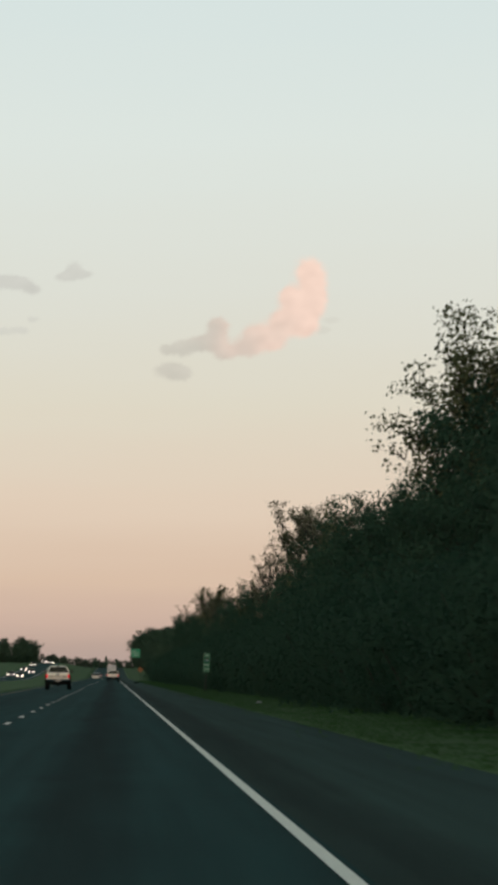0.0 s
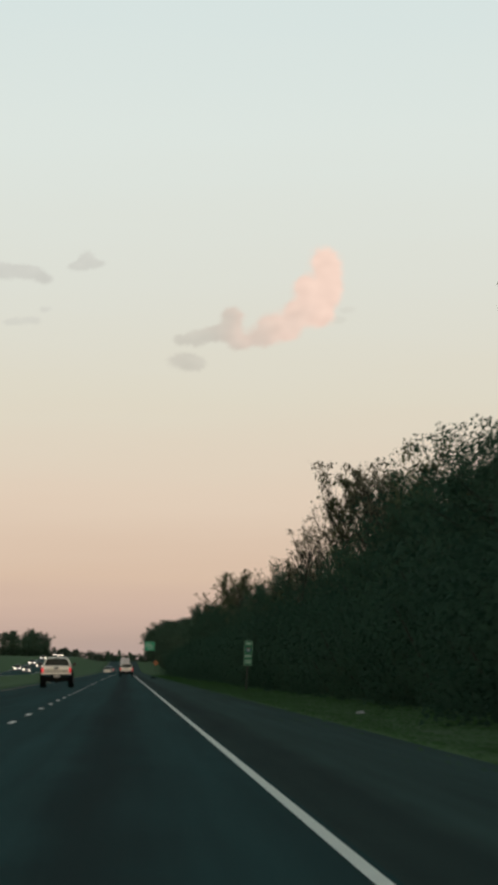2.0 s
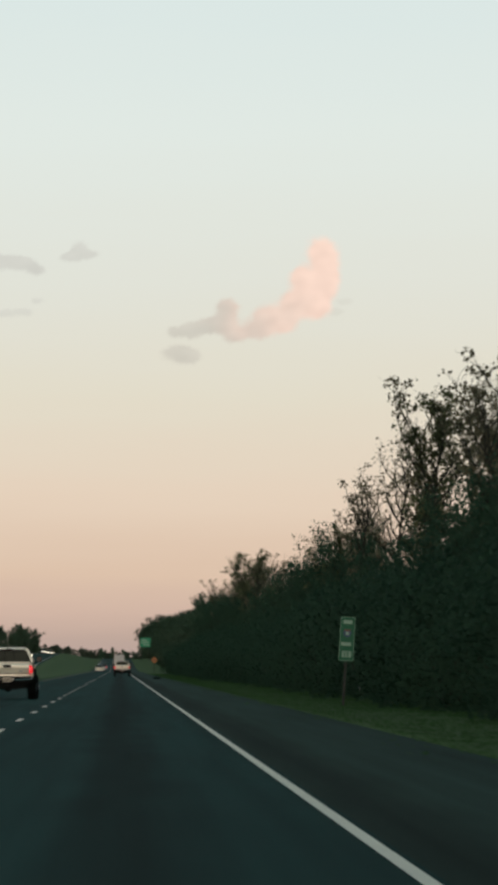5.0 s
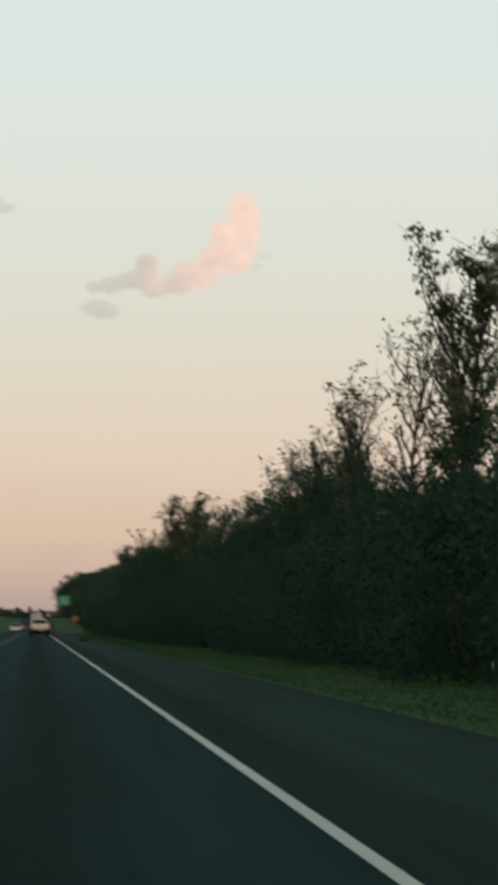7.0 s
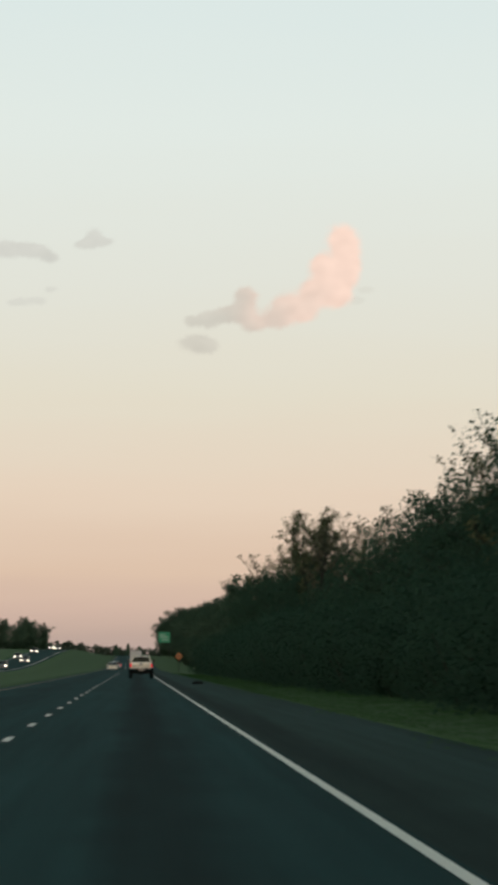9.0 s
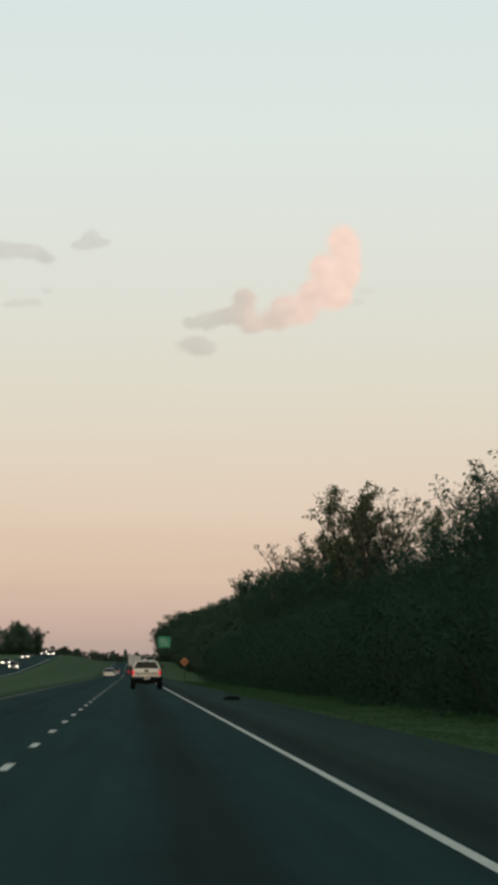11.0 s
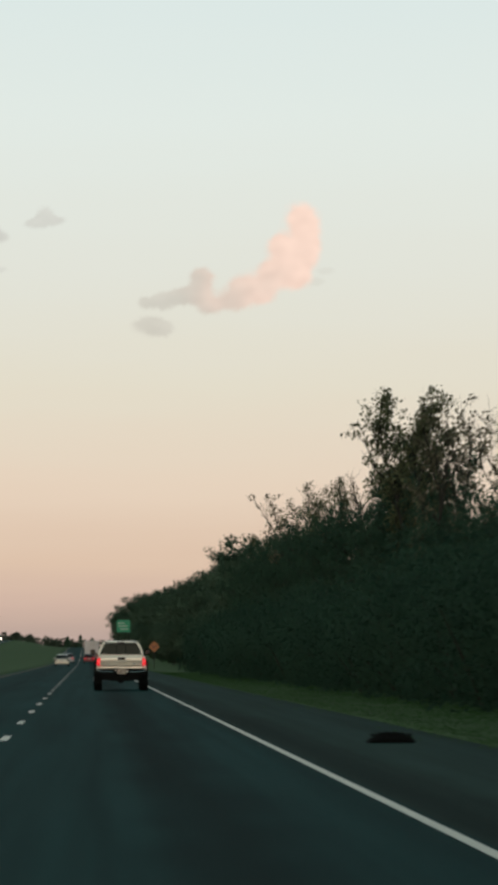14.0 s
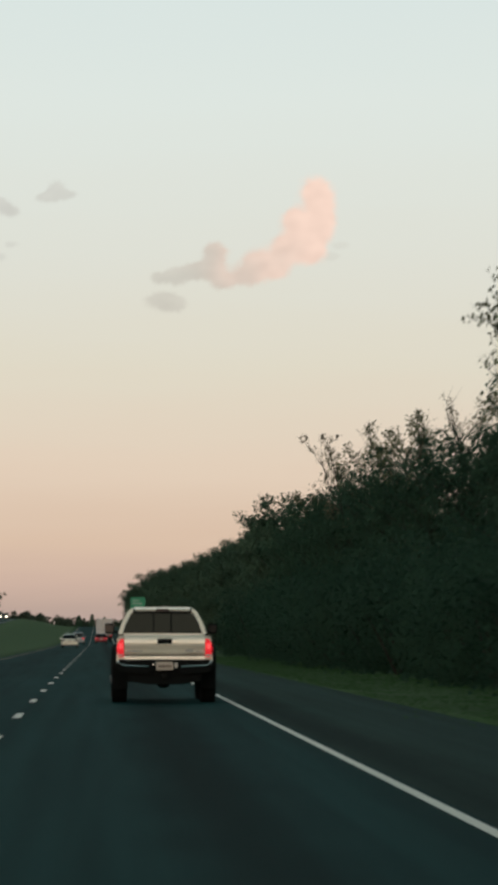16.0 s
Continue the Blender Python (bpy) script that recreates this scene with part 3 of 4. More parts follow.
while y < 2130:  # the wood goes on over the crest
    plant(rng.choice(("far_a", "far_b")), 14.5 + rng.uniform(-1.5, 4.0), y, rng.uniform(1.0, 1.25), rng.uniform(0, 360))
    y += 18.0
for k in range(34):  # trees beyond the opposite carriageway
    plant(rng.choice(("far_a", "far_b")), -35 - 15 * rng.random(), 1316 + 13.3 * k + rng.uniform(-6, 6), rng.uniform(0.46, 0.74), rng.uniform(0, 360))
for x, y, h in ((-13.6, 2538, 9.6), (-6.0, 2551, 10.8), (1.5, 2532, 9.0)):  # lone trees beyond the crest
    plant("lone", x, y, h / 14, 40 * x)


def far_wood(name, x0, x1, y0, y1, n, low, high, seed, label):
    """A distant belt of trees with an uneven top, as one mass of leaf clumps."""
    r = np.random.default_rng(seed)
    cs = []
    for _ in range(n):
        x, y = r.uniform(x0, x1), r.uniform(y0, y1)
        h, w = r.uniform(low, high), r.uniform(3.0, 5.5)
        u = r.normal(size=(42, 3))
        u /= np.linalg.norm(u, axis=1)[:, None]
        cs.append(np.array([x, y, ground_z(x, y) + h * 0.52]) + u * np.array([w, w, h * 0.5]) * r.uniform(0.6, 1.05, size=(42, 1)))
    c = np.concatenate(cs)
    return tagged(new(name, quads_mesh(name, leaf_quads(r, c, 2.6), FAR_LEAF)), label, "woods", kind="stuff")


far_wood("far_woods", -460, -36, 2332, 2865, 420, 6.5, 10.5, 5, "distant dark belt of woods along the horizon")
far_wood("far_woods", -34, 320, 2931, 3398, 260, 7, 11, 8, "distant dark belt of woods along the horizon")
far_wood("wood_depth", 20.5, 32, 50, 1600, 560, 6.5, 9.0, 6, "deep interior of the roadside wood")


# ---------------------------------------------------------------- grass tufts beside the shoulder
r_g = np.random.default_rng(3)
g_n = 70000
gy = 40 + 650 * r_g.random(g_n) ** 1.05
gx = 2.98 + 4.6 * r_g.random(g_n) ** 0.9 - 0.55 * r_g.random(g_n) ** 5 * (1.2 + np.sin(gy * 0.21) + 0.6 * np.sin(gy * 0.83))
base = np.array([(x, y, ground_z(max(x, 3.01), y)) for x, y in zip(gx, gy)])
ang = r_g.uniform(-1.5, 1.5, g_n)
wide = np.stack([np.cos(ang), np.sin(ang), np.zeros(g_n)], 1) * r_g.uniform(0.012, 0.035, (g_n, 1))
tip = np.stack([r_g.normal(0, 0.03, g_n), r_g.normal(0, 0.03, g_n), r_g.uniform(0.015, 0.055, g_n)], 1)
tuft_faces = np.stack([base - wide, base + wide, base + tip], 1)
tufts = quads_mesh("grass", tuft_faces, BLADES)
tufts.polygons.foreach_set("use_smooth", [True] * g_n)
tufts.normals_split_custom_set_from_vertices(np.repeat(np.stack([r_g.normal(0, 0.08, g_n), r_g.normal(0, 0.08, g_n) - 0.1, np.ones(g_n)], 1), 3, axis=0).tolist())
tagged(new("grass", tufts), "short uneven grass tufts along the shoulder", "grass", kind="stuff")


# ---------------------------------------------------------------- clouds
CLOUD_X, CLOUD_Z = 281.6, 576.5  # the head of the pink cloud


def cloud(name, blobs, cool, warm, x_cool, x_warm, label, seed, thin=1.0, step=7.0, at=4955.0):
    """A far bank of vapour with a billowed front, from billows on a chart of the sky (across, down, two half-widths,
    2.6 m each);
    the colour goes from cool to warm along x. It glows: sunset-lit tops and shaded undersides are put into that colour."""
    m = bpy.data.materials.new(name)
    m.use_nodes = True
    n, l = m.node_tree.nodes, m.node_tree.links
    n.clear()
    out, mix, clear, glow = n.new("ShaderNodeOutputMaterial"), n.new("ShaderNodeMixShader"), n.new("ShaderNodeBsdfTransparent"), n.new("ShaderNodeEmission")
    body, colour = n.new("ShaderNodeAttribute"), n.new("ShaderNodeAttribute")
    body.attribute_name, colour.attribute_name = "body", "tone"
    l.new(colour.outputs["Color"], glow.inputs["Color"])
    l.new(body.outputs["Fac"], mix.inputs[0])
    l.new(clear.outputs[0], mix.inputs[1])
    l.new(glow.outputs[0], mix.inputs[2])
    l.new(mix.outputs[0], out.inputs["Surface"])
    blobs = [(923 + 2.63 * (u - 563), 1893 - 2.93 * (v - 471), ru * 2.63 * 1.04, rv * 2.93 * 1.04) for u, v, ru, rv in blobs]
    x0, x1 = min(b[0] - 2.2 * b[2] for b in blobs), max(b[0] + 2.2 * b[2] for b in blobs)
    z0, z1 = min(b[1] - 2.2 * b[3] for b in blobs), max(b[1] + 2.2 * b[3] for b in blobs)
    nx, nz = int((x1 - x0) / step) + 2, int((z1 - z0) / step) + 2
    verts, body_v, tone_v = [], [], []
    for j in range(nz):
        for i in range(nx):
            x, z = x0 + i * step, z0 + j * step
            wx = x + 8 * noise.noise((x / 70, z / 70, seed)) + 4 * noise.noise((x / 34, z / 34, seed + 5))
            wz = z + 8 * noise.noise((x / 70, z / 70, seed + 9)) + 4 * noise.noise((x / 34, z / 34, seed + 14))
            wx += 7 * noise.noise((x / 19, z / 19, seed + 31))
            wz += 7 * noise.noise((x / 19, z / 19, seed + 37))
            d, lift, top = 0.0, 0.0, 0.0
            for bx, bz, r, rz in blobs:
                q = ((wx - bx) / r) ** 2 + ((wz - bz) / rz) ** 2
                if q < 4:
                    w = math.exp(-1.7 * q)
                    d = d + w * (1 - 0.5 * d)
                    lift += r * math.exp(-1.2 * q)
                    top += w * (0.75 * (wz - bz) / rz + 0.45 * (wx - bx) / r)
            a = smooth(0.16, 0.72, d + 0.10 * noise.noise((x / 50, z / 50, seed + 3)))
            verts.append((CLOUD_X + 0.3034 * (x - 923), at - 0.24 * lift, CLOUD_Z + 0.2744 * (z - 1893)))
            body_v.append(a * thin * (0.60 + 0.40 * smooth(260, 560, x)) if len(blobs) > 8 else a * thin)
            f = smooth(x_cool, x_warm, x + 0.3 * (z - 1893) + 120 * noise.noise((x / 120, z / 120, seed + 7)) + 75 * top)
            k = 0.985 + 0.07 * noise.noise((x / 60, z / 50, seed + 21)) + 0.08 * max(-1, min(1, top))
            tone_v.extend([(c + (w - c) * f) * k for c, w in zip(cool[:3], warm[:3])] + [1.0])
    faces = [(j * nx + i, j * nx + i + 1, (j + 1) * nx + i + 1, (j + 1) * nx + i) for j in range(nz - 1) for i in range(nx - 1)
             if max(body_v[j * nx + i], body_v[j * nx + i + 1], body_v[(j + 1) * nx + i], body_v[(j + 1) * nx + i + 1]) > 0.004]
    me = mesh_of(name, verts, faces, m, True)
    me.attributes.new("body", "FLOAT", "POINT").data.foreach_set("value", body_v)
    me.attributes.new("tone", "FLOAT_COLOR", "POINT").data.foreach_set("color", tone_v)
    return tagged(new(name, me), label, "cloud", kind="structure")


PINK, MAUVE, GREY = srgb(248, 218, 201), srgb(199, 194, 183), srgb(206, 205, 197)
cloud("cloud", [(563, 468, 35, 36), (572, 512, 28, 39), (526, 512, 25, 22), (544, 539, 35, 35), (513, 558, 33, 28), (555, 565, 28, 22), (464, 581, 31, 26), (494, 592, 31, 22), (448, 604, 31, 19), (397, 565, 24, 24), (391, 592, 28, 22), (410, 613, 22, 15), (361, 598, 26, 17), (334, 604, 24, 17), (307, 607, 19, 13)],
      MAUVE, PINK, 90, 900, "small curled pink cloud with sunset light put into its colour", 2)
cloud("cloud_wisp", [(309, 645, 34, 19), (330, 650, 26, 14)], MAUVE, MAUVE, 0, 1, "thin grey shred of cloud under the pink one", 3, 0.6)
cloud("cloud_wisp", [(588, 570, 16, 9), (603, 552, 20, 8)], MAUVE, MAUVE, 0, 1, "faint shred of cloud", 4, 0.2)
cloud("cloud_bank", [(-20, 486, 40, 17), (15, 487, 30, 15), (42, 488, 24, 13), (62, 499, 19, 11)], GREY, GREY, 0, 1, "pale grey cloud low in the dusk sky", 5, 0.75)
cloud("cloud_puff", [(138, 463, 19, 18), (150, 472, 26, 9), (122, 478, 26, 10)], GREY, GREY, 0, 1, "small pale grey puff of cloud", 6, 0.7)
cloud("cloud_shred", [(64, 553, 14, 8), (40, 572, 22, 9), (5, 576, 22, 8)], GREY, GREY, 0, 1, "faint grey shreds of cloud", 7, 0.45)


# ---------------------------------------------------------------- vehicles


def car_paint(name, colour, spread=0.06):
    m = material(name, colour, 0.34, 0.35, spread=spread, scale=1.5)
    b = m.node_tree.nodes["Principled BSDF"]
    b.inputs["Coat Weight"].default_value, b.inputs["Coat Roughness"].default_value = 1.0, 0.08
    return m


def tinted_glass(name, tint):
    """A thin dark pane: what is behind it shows through, and it mirrors at a grazing view."""
    m = bpy.data.materials.new(name)
    m.use_nodes = True
    n, l = m.node_tree.nodes, m.node_tree.links
    n.clear()
    out, mix = n.new("ShaderNodeOutputMaterial"), n.new("ShaderNodeMixShader")
    clear, gloss, fres = n.new("ShaderNodeBsdfTransparent"), n.new("ShaderNodeBsdfGlossy"), n.new("ShaderNodeFresnel")
    clear.inputs["Color"].default_value = (*tint, 1)
    gloss.inputs["Roughness"].default_value = 0.03
    gloss.inputs["Color"].default_value = (0.56, 0.47, 0.37, 1)
    fres.inputs["IOR"].default_value = 1.9
    l.new(fres.outputs[0], mix.inputs[0])
    l.new(clear.outputs[0], mix.inputs[1])
    l.new(gloss.outputs[0], mix.inputs[2])
    l.new(mix.outputs[0], out.inputs["Surface"])
    return m


WHITE = car_paint("white_car_paint", (0.86, 0.79, 0.67))
RED = car_paint("red_car_paint", (0.30, 0.02, 0.03), 0.1)
SILVER = car_paint("silver_car_paint", (0.34, 0.34, 0.34), 0.08)
LORRY = car_paint("grey_lorry_paint", (0.42, 0.43, 0.44), 0.12)
PANE = tinted_glass("tinted_window", (0.10, 0.088, 0.075))
BLACK = material("black_plastic", (0.005, 0.006, 0.006), 0.75, spread=0.3, scale=8)
RUBBER = material("tyre_rubber", (0.006, 0.007, 0.007), 0.95, spread=0.3, scale=12, bump=0.3, bump_scale=80)
RIM = material("alloy_rim", (0.35, 0.35, 0.36), 0.35, 0.9, spread=0.1, scale=10)
CHROME = material("chrome", (0.75, 0.74, 0.72), 0.16, 1.0, spread=0.06, scale=6)
STEEL = material("underbody_steel", (0.012, 0.012, 0.011), 0.8, 0.0, spread=0.4, scale=10)
GLASS = material("dark_car_glass", (0.020, 0.021, 0.021), 0.08, 0.0, spread=0.1, scale=2)
PLATE = material("plate_metal", (0.55, 0.46, 0.38), 0.45, spread=0.12, scale=14)
INK = material("plate_ink", (0.10, 0.07, 0.06), 0.6)
CLEAR = material("lamp_clear_lens", (0.60, 0.55, 0.50), 0.2, spread=0.1, scale=20)
TAIL = glowing("tail_lamp_lit", (0.62, 0.010, 0.022), 0.75)
TAIL_CORE = glowing("tail_lamp_bulb", (1.0, 0.07, 0.08), 0.95)
BRAKE_OFF = material("dark_red_lens", (0.06, 0.008, 0.008), 0.25, spread=0.1, scale=10)
HEAD = glowing("head_lamp_lit", (1.0, 0.86, 0.66), 9.0)


def wheel(parent, x, y, r, w):
    turn = pose(x, y, r, 0, 90, 0)
    hub = part("wheel", rod(r * 0.60, r * 0.60, w * 0.86, turn, 22, 0.01), STEEL, parent)
    bm = bmesh.new()
    rings = [(-w / 2, r * 0.60), (-w / 2, r * 0.86), (-w * 0.42, r * 0.97), (-w * 0.25, r), (w * 0.25, r), (w * 0.42, r * 0.97), (w / 2, r * 0.86), (w / 2, r * 0.60)]
    seg = 30
    vs = [[bm.verts.new(turn @ Vector((q * math.cos(a), q * math.sin(a), z))) for z, q in rings] for a in (2 * math.pi * k / seg for k in range(seg))]
    for i in range(seg):
        for k in range(len(rings) - 1):
            bm.faces.new((vs[i][k], vs[(i + 1) % seg][k], vs[(i + 1) % seg][k + 1], vs[i][k + 1]))
    for k in range(seg):  # tread blocks
        a = 2 * math.pi * (k + 0.5) / seg
        for z in (-w * 0.33, 0, w * 0.33):
            c = turn @ Vector((r * 1.004 * math.cos(a), r * 1.004 * math.sin(a), z))
            bmesh.ops.create_cube(bm, size=1, matrix=Matrix.Translation(c) @ turn.to_3x3().to_4x4() @ pose(0, 0, 0, 0, 0, math.degrees(a)) @ Matrix.Diagonal((0.012, r * 0.15, w * 0.26, 1)))
    bmesh.ops.recalc_face_normals(bm, faces=bm.faces[:])
    part("tyre", bm, RUBBER, hub)
    rim = bmesh.new()
    side = 1 if x > 0 else -1
    for k in range(6):
        bmesh.ops.create_cube(rim, size=1, matrix=turn @ pose(0, 0, side * w * 0.44, 0, 0, 60 * k) @ Matrix.Translation((r * 0.3, 0, 0)) @ Matrix.Diagonal((r * 0.56, r * 0.14, 0.03, 1)))
    bmesh.ops.create_cone(rim, cap_ends=True, segments=16, radius1=r * 0.16, radius2=r * 0.13, depth=0.05, matrix=turn @ pose(0, 0, side * w * 0.45))
    part("rim", rim, RIM, hub)


def bars(parent, x0, x1, z, y, h, n, seed):
    """Plain dark bars in place of characters on a plate that faces -y."""
    r = random.Random(seed)
    step = (x1 - x0) / n
    for k in range(n):
        part("character", box(x0 + step * (k + 0.5), y, z, step * r.uniform(0.5, 0.7), 0.002, h), INK, parent)


def pickup(m, label, paint, lit=True, plate_seed=1):
    """A lifted double-cab pickup; its origin is on the ground under the rear axle, and it heads along +y."""
    ob = thing("pickup_truck", m, label, "pickup truck")
    back = -1.10
    # load bed
    part("bed_floor", box(0, -0.05, 0.78, 1.52, 2.02, 0.06, 0.01), BLACK, ob)
    for sx in (-1, 1):
        o = [(back + 0.02, 0.74), (back + 0.0, 1.16), (back + 0.06, 1.225), (0.98, 1.235), (0.98, 0.66), (0.62, 0.66), (0.50, 0.92), (0.26, 1.02), (-0.26, 1.02), (-0.50, 0.92), (-0.60, 0.68)]
        bm = side_prism(o, 0.735 * sx, 0.872 * sx, 0.012)
        for v in bm.verts:
            if abs(v.co.x) > 0.83:
                v.co.x -= sx * 0.05 * max(0.0, (v.co.z - 1.0) / 0.24) ** 2
        part("bed_side", bm, paint, ob)
        part("bed_rail_cap", box(0.795 * sx, -0.05, 1.242, 0.12, 1.98, 0.022, 0.008), BLACK, ob)
        # wheel-arch flare
        arch = bmesh.new()
        pts = [(math.cos(a), math.sin(a)) for a in (math.pi * k / 14 for k in range(15))]
        grid = [[arch.verts.new((sx * xx, rr * c, 0.46 + rr * s_ * 1.05)) for xx, rr in ((0.86, 0.585), (0.950, 0.57), (0.960, 0.52), (0.87, 0.50))] for c, s_ in pts]
        for i in range(14):
            for k in range(4):
                arch.faces.new((grid[i][k], grid[i + 1][k], grid[i + 1][(k + 1) % 4], grid[i][(k + 1) % 4]))
        arch.faces.new(grid[0])
        arch.faces.new(grid[14][::-1])
        bmesh.ops.recalc_face_normals(arch, faces=arch.faces[:])
        part("wheel_arch", arch, BLACK, ob, "black plastic wheel-arch flare")
        # mud flap
        part("mud_flap", box(0.80 * sx, -0.60, 0.46, 0.27, 0.012, 0.42, 0.004), RUBBER, ob)
        # tail lamp: red upper field, clear reversing field, red foot
        lamp = part("tail_light", prism([(sx * 0.737, 0.84), (sx * 0.737, 1.17), (sx * 0.80, 1.165), (sx * 0.850, 1.10), (sx * 0.868, 1.00), (sx * 0.855, 0.89), (sx * 0.825, 0.835)], back - 0.010, back + 0.10, 0.006), TAIL if lit else BRAKE_OFF, ob, "lit red tail light")
        part("bulb", box(sx * 0.800, back - 0.013, 1.035, 0.060, 0.006, 0.095, 0.002), TAIL_CORE if lit else BRAKE_OFF, lamp)
        part("reversing_lens", box(sx * 0.795, back - 0.013, 0.868, 0.085, 0.006, 0.035, 0.002), CLEAR, lamp)
    # tailgate
    curve = [(back + 0.07, 0.862), (back + 0.062, 0.866), (back + 0.044, 0.90), (back + 0.018, 0.95), (back - 0.004, 1.01), (back - 0.016, 1.07), (back - 0.014, 1.13), (back + 0.004, 1.19), (back + 0.026, 1.232), (back + 0.06, 1.244)]
    gate = part("tailgate", side_prism(curve, -0.729, 0.729), paint, ob)
    gate.data.polygons.foreach_set("use_smooth", [True] * len(gate.data.polygons))
    gate.data.set_sharp_from_angle(angle=radians(40))
    part("handle_recess", box(0, back - 0.014, 1.125, 0.27, 0.012, 0.095, 0.004), BLACK, gate)
    part("handle", box(0, back - 0.024, 1.128, 0.20, 0.016, 0.045, 0.006), BLACK, gate, "black tailgate handle")
    part("badge", box(-0.54, back + 0.016, 0.945, 0.28, 0.008, 0.022), SILVER, gate)
    part("badge", box(0.45, back + 0.013, 0.955, 0.14, 0.008, 0.045), SILVER, gate)
    part("badge", box(0.62, back + 0.018, 0.938, 0.10, 0.008, 0.018), SILVER, gate)
    # top step of the bumper; body paint stands in for the sky it reflects
    part("lower_sill", side_prism([(back + 0.03, 0.785), (back - 0.112, 0.785), (back - 0.124, 0.80), (back - 0.120, 0.848), (back - 0.09, 0.852), (back + 0.03, 0.858)], -0.735, 0.735, 0.006), paint, ob, "top step of the bumper, its sky reflection put into pale paint")
    part("gate_gap", box(0, back + 0.03, 0.860, 1.46, 0.05, 0.012, 0.002), BLACK, ob)
    # bumper
    bump = part("rear_bumper", prism([(-0.86, 0.782), (0.86, 0.782), (0.88, 0.74), (0.83, 0.56), (0.30, 0.52), (0.24, 0.58), (-0.24, 0.58), (-0.30, 0.52), (-0.83, 0.56), (-0.88, 0.74)], back - 0.11, back + 0.10, 0.02), BLACK, ob, "black step bumper")
    for sx in (-1, 1):
        bm = bmesh.new()
        v, f = tube([Vector((sx * 0.84, back - 0.10, 0.775)), Vector((sx * 0.825, back - 0.12, 0.73)), Vector((sx * 0.78, back - 0.125, 0.695)), Vector((sx * 0.70, back - 0.125, 0.682)), Vector((sx * 0.30, back - 0.125, 0.668))], [0.016] * 5, 8)
        bv = [bm.verts.new(p) for p in v]
        for q in f:
            bm.faces.new([bv[i] for i in q])
        part("bumper_trim", bm, CHROME, bump, "chrome edge of the bumper")
        part("step_pad", box(sx * 0.775, back - 0.05, 0.786, 0.10, 0.12, 0.012, 0.003), RUBBER, bump)
    plate = part("number_plate", box(0, back - 0.118, 0.675, 0.305, 0.006, 0.150, 0.002), PLATE, bump)
    bars(plate, -0.125, 0.125, 0.67, back - 0.1225, 0.062, 6, plate_seed)
    part("plate_frame", box(0, back - 0.114, 0.675, 0.33, 0.008, 0.172, 0.003), BLACK, bump)
    part("plate_lamp", box(0.205, back - 0.118, 0.69, 0.06, 0.015, 0.095, 0.006), CLEAR, bump, "white sticker beside the plate")
    part("plate_lamp", box(-0.20, back - 0.118, 0.705, 0.05, 0.015, 0.025, 0.005), CHROME, bump)
    part("hitch_receiver", box(0, back - 0.10, 0.50, 0.075, 0.16, 0.075, 0.008), STEEL, ob)
    part("chain_loop", rod(0.022, 0.022, 0.02, pose(-0.16, back - 0.10, 0.55, 90, 0, 0), 10), STEEL, ob)
    part("chain_loop", rod(0.022, 0.022, 0.02, pose(0.16, back - 0.10, 0.55, 90, 0, 0), 10), STEEL, ob)
    part("exhaust", rod(0.035, 0.035, 0.5, pose(0.55, -0.80, 0.43, 90, 0, 0), 14), CHROME, ob)
    part("spare_wheel", rod(0.36, 0.36, 0.20, pose(0, -0.58, 0.50), 26, 0.05), RUBBER, ob)
    part("valance", prism([(-0.70, 0.60), (0.70, 0.60), (0.66, 0.40), (0.30, 0.34), (-0.30, 0.34), (-0.66, 0.40)], back - 0.02, back + 0.03, 0.01), BLACK, ob)
    part("rear_axle", rod(0.055, 0.055, 1.5, pose(0, 0, 0.42, 0, 90, 0), 14), STEEL, ob)
    part("differential", rod(0.17, 0.12, 0.26, pose(0, -0.02, 0.42, 90, 0, 0), 16, 0.03), STEEL, ob)
    for sx in (-1, 1):
        part("leaf_spring", box(0.50 * sx, 0, 0.50, 0.07, 1.25, 0.05, 0.01), STEEL, ob)
        part("frame_rail", box(0.42 * sx, 1.4, 0.62, 0.09, 5.0, 0.14, 0.01), STEEL, ob)
    part("fuel_tank", box(-0.45, 1.25, 0.55, 0.5, 0.9, 0.22, 0.04), STEEL, ob)
    # cab below the windows, then the glasshouse
    cab = part("cab", side_prism([(1.00, 0.62), (1.00, 1.27), (3.05, 1.22), (3.05, 0.62), (2.95, 0.56), (1.1, 0.56)], -0.855, 0.855, 0.03, lambda y, z: 1.0 - 0.05 * max(0, z - 1.0) / 0.27), paint, ob)
    part("bonnet", side_prism([(3.02, 0.62), (3.02, 1.20), (3.5, 1.16), (4.05, 1.06), (4.16, 0.90), (4.14, 0.60), (3.98, 0.60), (3.85, 0.88), (3.55, 0.98), (3.22, 0.88), (3.10, 0.60)], -0.845, 0.845, 0.03, lambda y, z: 1.0 - 0.08 * max(0, y - 3.2)), paint, ob)
    part("front_bumper", box(0, 4.13, 0.62, 1.68, 0.2, 0.26, 0.05), BLACK, ob)

    for sx in (-1, 1):
        part("rear_pillar", prism([(sx * 0.835, 1.25), (sx * 0.755, 1.25), (sx * 0.690, 1.45), (sx * 0.590, 1.635), (sx * 0.53, 1.685), (sx * 0.55, 1.735), (sx * 0.615, 1.715), (sx * 0.665, 1.66), (sx * 0.765, 1.46)], 1.02, 1.30, 0.012), paint, cab)
        part("side_glass", prism([(sx * 0.826, 1.25), (sx * 0.80, 1.25), (sx * 0.61, 1.66), (sx * 0.635, 1.66)], 1.30, 2.75), GLASS, cab)
